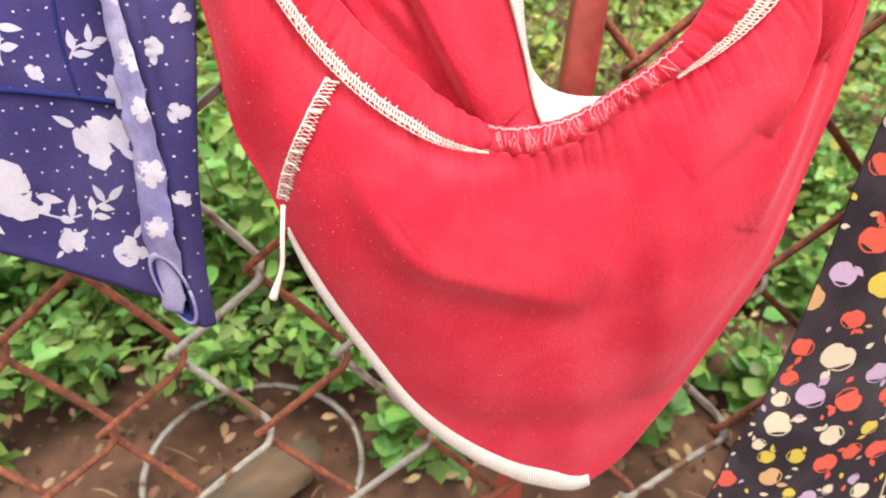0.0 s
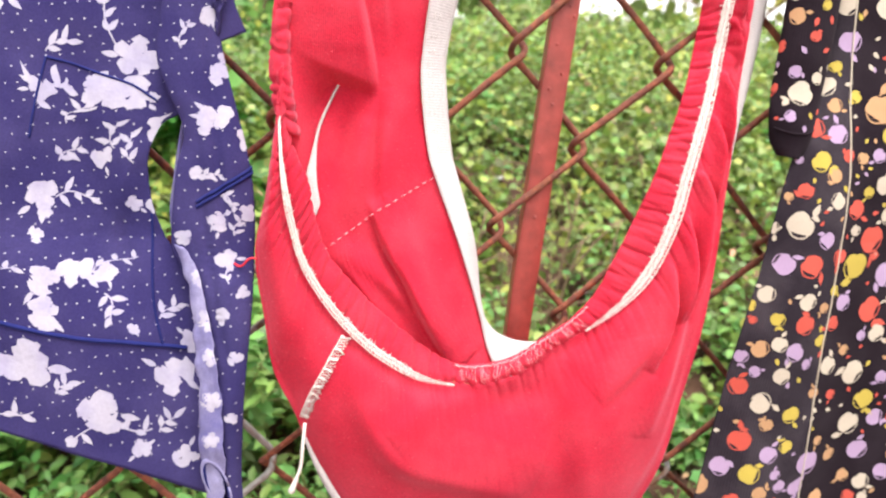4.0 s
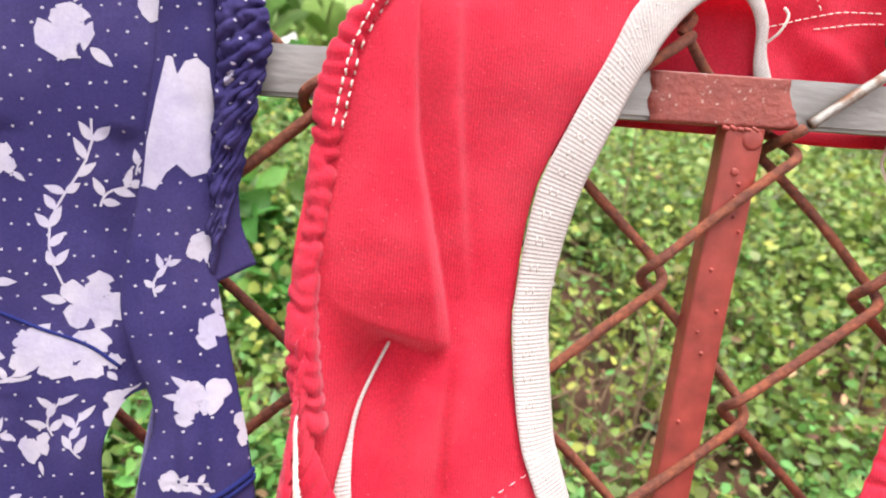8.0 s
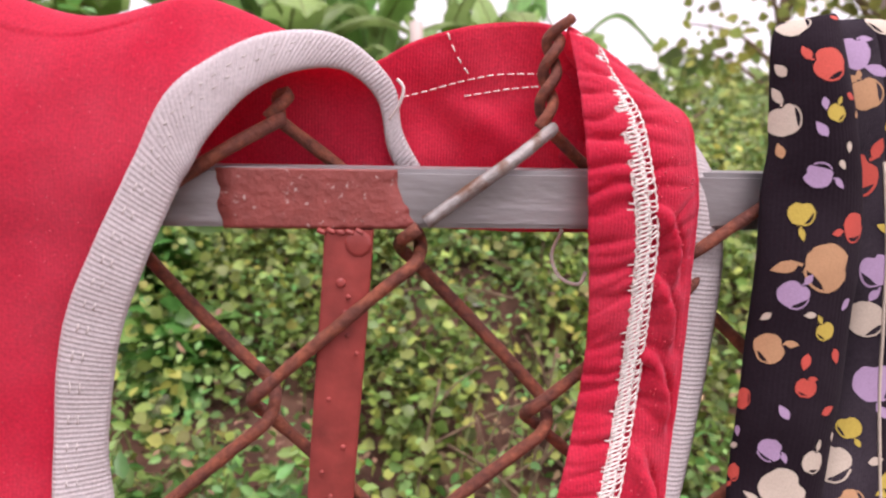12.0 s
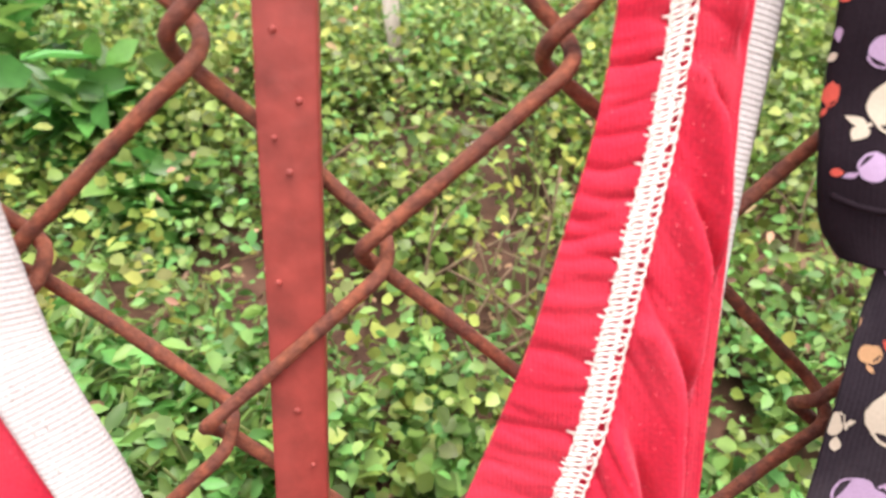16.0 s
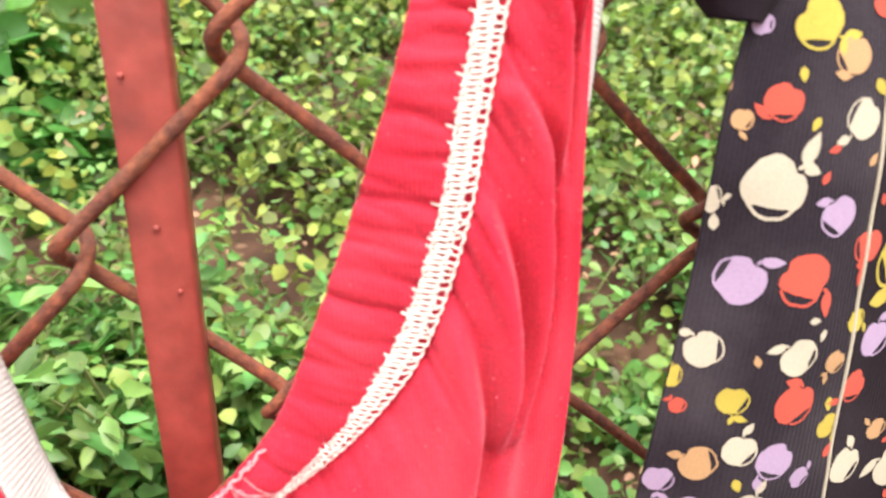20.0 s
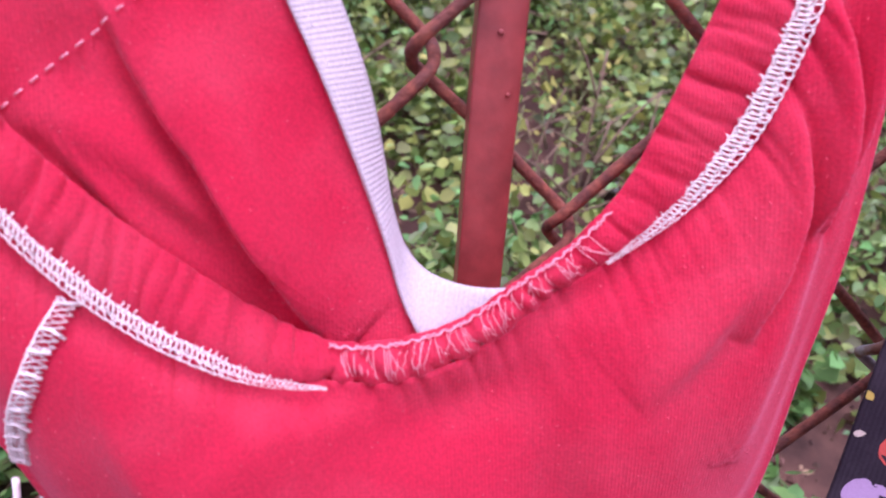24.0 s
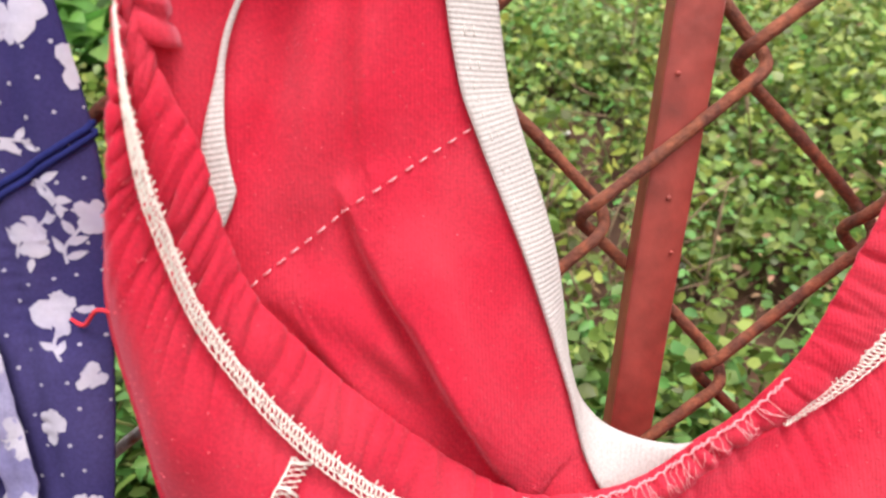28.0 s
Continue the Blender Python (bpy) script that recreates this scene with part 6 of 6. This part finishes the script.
# thin vines lying over the cover
for k in range(14):
    g = np.random.default_rng(190 + k)
    x, y = -0.9 + 2.4 * g.random(), 0.7 + 1.0 * g.random()
    pts = []
    for s in range(6):
        xx, yy = x + 0.07 * s * (1 if k % 2 else -1), y + 0.05 * math.sin(s + k)
        pts.append((xx, yy, float(ground_z(xx, yy)) + 0.05 + 0.05 * g.random()))
    o = tube("vine", spline(pts, 24), 0.0022, TWIG, None, "", 5, mm=False)
    tagged(o, "thin brown vine over the creeping weeds", "vine", "vines on the bank")


# stones, hoop and scraps on the soil
def stone(x, y, size, seed, label, mat=STONE, name="stone"):
    g = np.random.default_rng(seed)
    bm = bmesh.new()
    bmesh.ops.create_icosphere(bm, subdivisions=3, radius=1.0)
    for v in bm.verts:
        k = 1 + 0.22 * noise.noise(v.co * 1.6 + Vector((seed, 0, 0))) + 0.08 * noise.noise(v.co * 5 + Vector((0, seed, 0)))
        v.co = Vector((v.co.x * size[0] * k, v.co.y * size[1] * k, v.co.z * size[2] * k))
    me = bpy.data.meshes.new(name)
    bm.to_mesh(me)
    bm.free()
    me.materials.append(mat)
    me.polygons.foreach_set("use_smooth", [True] * len(me.polygons))
    o = new(name, me)
    o.location = (x, y, float(ground_z(x, y)) + size[2] * 0.35)
    o.rotation_euler = (0.2 * g.normal(), 0.2 * g.normal(), g.random() * 6)
    return tagged(o, label, "stone", "stones on the soil")


stone(-0.05, 0.15, (0.075, 0.065, 0.022), 3, "flat earthy stone half sunk in the soil")
for k, (x, y, s) in enumerate([(0.30, 0.30, 0.022), (-0.22, 0.28, 0.02), (0.5, 0.33, 0.025), (0.62, 0.5, 0.03), (-0.4, 0.3, 0.018)]):
    stone(x, y, (s, s * 0.8, s * 0.6), 11 + k, "small rough brown stone on the soil")
for k, (x, y, s) in enumerate([(0.44, 0.62, 0.016), (0.58, 0.78, 0.018), (0.34, 0.9, 0.014), (0.7, 1.0, 0.02), (0.27, 0.33, 0.02)]):
    stone(x, y, (s, s * 0.8, s * 0.25), 31 + k, "pale scrap lying among the weeds", PALE, "pale_scrap")
a = np.linspace(0, 2 * np.pi, 40)
hoop = tube("wire_hoop", np.stack([-0.052 + 0.094 * np.cos(a), 0.155 + 0.088 * np.sin(a), float(ground_z(-0.05, 0.15)) + 0.024 + 0.022 * np.sin(a)], 1), 0.0030, WIRE_GREY, None, "", 6, mm=False)
tagged(hoop, "grey wire hoop lying on the soil", "wire")

# crumbs of soil and bits of straw under the fence
g = np.random.default_rng(711)
crumbs = []
for _ in range(2600):
    x, y = -0.6 + 1.5 * g.random(), -0.05 + 0.65 * g.random()
    k = 0.0016 + 0.007 * g.random() ** 3
    crumbs.append((np.array([x, y, float(ground_z(x, y)) + 0.012 * g.normal() * 0.3 + 0.004]) + OCTA_V * k * g.uniform(0.6, 1.3, (6, 3)), OCTA_F))
v, f = join(crumbs)
CRUMB = material("soil_crumb", (0.11, 0.062, 0.038), rough=0.95, random_value=0.5, random_hue=0.02, island=True)
tagged(mesh_object("soil_crumbs", v, f, CRUMB, smooth=False), "loose brown crumbs of soil under the fence", "soil", kind="stuff")
straw = []
for _ in range(260):
    x, y, a = -0.6 + 1.5 * g.random(), 0.02 + 0.7 * g.random(), g.random() * 6.28
    half = (0.008 + 0.022 * g.random()) * np.array([math.cos(a), math.sin(a) * 0.7, 0.15 * g.normal()])
    mid = np.array([x, y, float(ground_z(x, y)) + 0.012])
    straw.append(sweep(spline([mid - half, mid + np.array([0, 0, 0.003]), mid + half], 5), 0.0007, 4))
v, f = join(straw)
tagged(mesh_object("straw", v, f, LITTER), "bits of dry straw and twigs on the soil", "straw", kind="stuff")

# stakes
def stake(x, y, top, r, label):
    z0 = float(ground_z(x, y)) - 0.05
    g = np.random.default_rng(int(abs(x) * 100))
    line = np.array([(x + 0.004 * math.sin(k), y, z0 + (top - z0) * k / 9.0) for k in range(10)])
    o = tube("wooden_stake", line, r * (1 + 0.08 * g.normal(size=10)), POLE, None, "", 9, mm=False)
    return tagged(o, label, "stake", "garden stakes")


stake(0.222, 1.02, 1.395, 0.0125, "bleached wooden stake standing in the weeds")
stake(-0.887, 2.6, 1.56, 0.021, "short reddish wooden stake among the leaves")


# shrubs of the hedge
def shrub(x, y, w, h, seed, mat, leaf, n, label, d=None, shape=LEAF_V, name="shrub", group="hedge shrubs"):
    g = np.random.default_rng(seed)
    z0 = float(ground_z(x, y)) - 0.03
    d = d or w * 0.7
    root = thing(name, label, "shrub", (x, y, z0), group=group)
    stems, pos, out_dir = [], [], []
    for k in range(9):
        a = g.random() * 6.28
        tip = np.array([x + 0.5 * w * math.cos(a), y + 0.5 * d * math.sin(a), z0 + h * (0.55 + 0.4 * g.random())])
        tube("branch", spline([(x, y, z0), ((x + tip[0]) / 2, (y + tip[1]) / 2, z0 + h * 0.45), tip], 7), np.linspace(0.012, 0.003, 7), TWIG, root, "", 5, mm=False)
    for _ in range(n):
        q = g.normal(size=3)
        q /= np.linalg.norm(q)
        rad = (0.45 + 0.6 * g.random() ** 0.7) * (1 + 0.28 * noise.noise(Vector(q * 2.1) + Vector((seed, 0, 0))))
        pos.append((x + 0.5 * w * q[0] * rad, y + 0.5 * d * q[1] * rad, z0 + h * 0.55 + h * 0.5 * q[2] * rad))
        out_dir.append(q)
    pos, out_dir = np.array(pos), np.array(out_dir)
    clump = np.array([noise.noise(Vector(p * 6.0) + Vector((seed, 3, 0))) for p in pos]) > -0.04
    leaves(pos[clump], leaf, mat, "foliage", root, shape=shape, up=0.35, facing=out_dir[clump], gen=g)
    return root


SHRUBS = [(0.75, 1.9, 0.9, 0.30), (1.4, 1.8, 1.0, 0.34), (2.0, 1.9, 1.1, 0.36), (0.25, 2.3, 0.9, 0.28), (1.1, 2.5, 1.2, 0.40), (2.7, 2.4, 1.2, 0.46), (-0.4, 2.2, 0.9, 0.36), (-0.9, 1.8, 0.9, 0.46),
          (-1.5, 1.9, 1.0, 0.56), (-1.9, 2.6, 1.2, 0.7), (3.4, 2.8, 1.4, 0.6), (-2.6, 2.4, 1.2, 0.7), (-0.2, 2.9, 1.1, 0.46), (0.6, 3.1, 1.2, 0.42), (1.9, 3.2, 1.4, 0.5), (1.2, 3.4, 1.3, 0.46)]
for k, (x, y, w, h) in enumerate(SHRUBS):
    shrub(x, y, w, h, 300 + k, LEAF_D, 0.034, 2600, "tangled olive-green shrub at the top of the bank")
for k, (x, y, w, h) in enumerate([(-0.55, 1.45, 0.5, 0.44), (-0.95, 1.35, 0.5, 0.5), (-0.28, 1.8, 0.45, 0.36)]):
    shrub(x, y, w, h, 340 + k, LEAF_C, 0.08, 420, "shrub with broad glossy dark leaves", group="glossy shrubs")


# banana plants
def banana(x, y, height, seed, count=8, size=1.0):
    g = np.random.default_rng(seed)
    z0 = float(ground_z(x, y)) - 0.05
    root = thing("banana_plant", "banana plant with broad torn green leaves", "banana plant", (x, y, z0), group="banana plants")
    trunk = np.array([(x + 0.03 * math.sin(k), y, z0 + height * 0.22 * k / 7) for k in range(8)])
    tube("trunk", trunk, np.linspace(0.09, 0.055, 8) * size, STEM, root, "green banana stem", 10, mm=False)
    crown = trunk[-1]
    for k in range(count):
        a = k * 2.4 + g.normal() * 0.3
        reach = (0.35 + 0.5 * g.random()) * size
        rise = (0.45 + 0.75 * g.random()) * size
        dirn = np.array([math.cos(a), math.sin(a), 0])
        spine = spline([crown, crown + dirn * reach * 0.3 + np.array([0, 0, rise * 0.75]), crown + dirn * reach * 0.75 + np.array([0, 0, rise]), crown + dirn * reach * 1.25 + np.array([0, 0, rise * 0.72])], 26)
        across_dir = np.cross(dirn, [0, 0, 1.0])
        t = np.linspace(0, 1, 26)
        half = 0.19 * size * np.clip(np.sin(np.pi * np.clip((t - 0.12) / 0.9, 0, 1)), 0, 1) ** 0.55 * (t > 0.12)
        rows = []
        for s in np.linspace(-1, 1, 9):
            tear = 1 - 0.35 * (np.abs(s) > 0.5) * (g.random(26) > 0.75)
            row = spine + across_dir[None] * (half * s * tear)[:, None]
            row[:, 2] += -0.10 * size * abs(s) ** 1.5 * np.sin(np.pi * t) + 0.05 * size * abs(s)
            rows.append(row)
        rows = np.array(rows)
        idx = np.arange(9 * 26).reshape(9, 26)
        q = np.stack([idx[:-1, :-1], idx[:-1, 1:], idx[1:, 1:], idx[1:, :-1]], -1).reshape(-1, 4)
        lf = mesh_object("leaf", rows.reshape(-1, 3), q, BANANA, root)
        tube("midrib", spine, np.linspace(0.014, 0.004, 26) * size, STEM, lf, "", 6, mm=False)
    return root


for k, (x, y, h, s) in enumerate([(-1.5, 3.3, 1.6, 1.0), (-0.95, 3.9, 1.6, 1.05), (-0.45, 3.5, 1.2, 0.9), (0.05, 4.0, 1.3, 0.9), (0.55, 4.3, 1.2, 0.85), (-2.2, 3.8, 1.8, 1.1), (1.0, 4.6, 1.2, 0.9),
                                  (-0.75, 2.9, 0.9, 0.65), (-3.0, 4.4, 2.0, 1.2), (-0.2, 4.8, 1.6, 1.1), (-1.3, 4.8, 1.9, 1.2), (1.5, 4.9, 1.0, 0.8), (0.3, 3.1, 0.7, 0.5)]):
    banana(x, y + 0.5, h, 400 + k, 7, s * 0.95)


# thin-leaved tree beyond the hedge
def tree(x, y, h, seed, label):
    g = np.random.default_rng(seed)
    z0 = float(ground_z(x, y)) - 0.05
    root = thing("tree", label, "tree", (x, y, z0))
    trunk = spline([(x, y, z0), (x + 0.05, y, z0 + h * 0.4), (x - 0.04, y, z0 + h)], 14)
    pieces = [sweep(trunk, np.linspace(0.05, 0.02, 14), 8)]
    pos = []
    for k in range(16):
        b = trunk[3 + k % 11]
        a = g.random() * 6.28
        e = b + np.array([math.cos(a) * (0.4 + 0.5 * g.random()), math.sin(a) * 0.5, 0.25 + 0.4 * g.random()])
        limb = spline([b, (b + e) / 2 + np.array([0, 0, 0.08]), e], 10)
        tube("limb", limb, np.linspace(0.016, 0.005, 10), TWIG, root, "", 6, mm=False)
        for q in limb[2:]:
            for _ in range(4):
                pos.append(q + g.normal(size=3) * 0.10)
    v, f = join(pieces)
    mesh_object("trunk", v, f, TWIG, root)
    leaves(np.array(pos), 0.075, LEAF_Y, "crown", root, shape=ROUND_V, up=0.3, gen=g)


tree(2.5, 3.9, 2.0, 501, "slender tree with sparse rounded leaves")
tree(3.2, 3.9, 2.2, 502, "slender tree with sparse rounded leaves beside the wall")
tree(-3.2, 6.8, 4.0, 503, "leafy tree behind the banana plants")

# far woods close the view between the plants
g = np.random.default_rng(77)
n = 7000
ang = g.random(n) * 2 * np.pi
rad = 14 + 5 * g.random(n)
wx, wy = rad * np.sin(ang), rad * np.cos(ang)
top = 0.9 + 0.9 * (0.6 + 0.5 * np.sin(ang * 5.3) * np.cos(ang * 11.7 + 1))
wz = ground_z(wx, wy) + top * g.random(n) ** 0.7
woods = leaves(np.stack([wx, wy, wz], 1), 0.55, LEAF_D, "far_bushes", up=0.4, gen=g)
tagged(woods, "far belt of green bushes round the garden", "bushes", kind="stuff")

# block pillar of a building beyond the hedge
pillar = thing("block_pillar", "weathered reddish block pillar beyond the hedge", "pillar", (3.75, 4.6, 1.1))
for k in range(14):
    v, f = box((3.66, 4.5, 1.05 + 0.2 * k), (3.86, 4.7, 1.05 + 0.2 * k + 0.192), 0.008)
    mesh_object("block", v + np.array([0.006 * math.sin(k * 2.2), 0, 0]), f, CONCRETE, pillar, smooth=False)
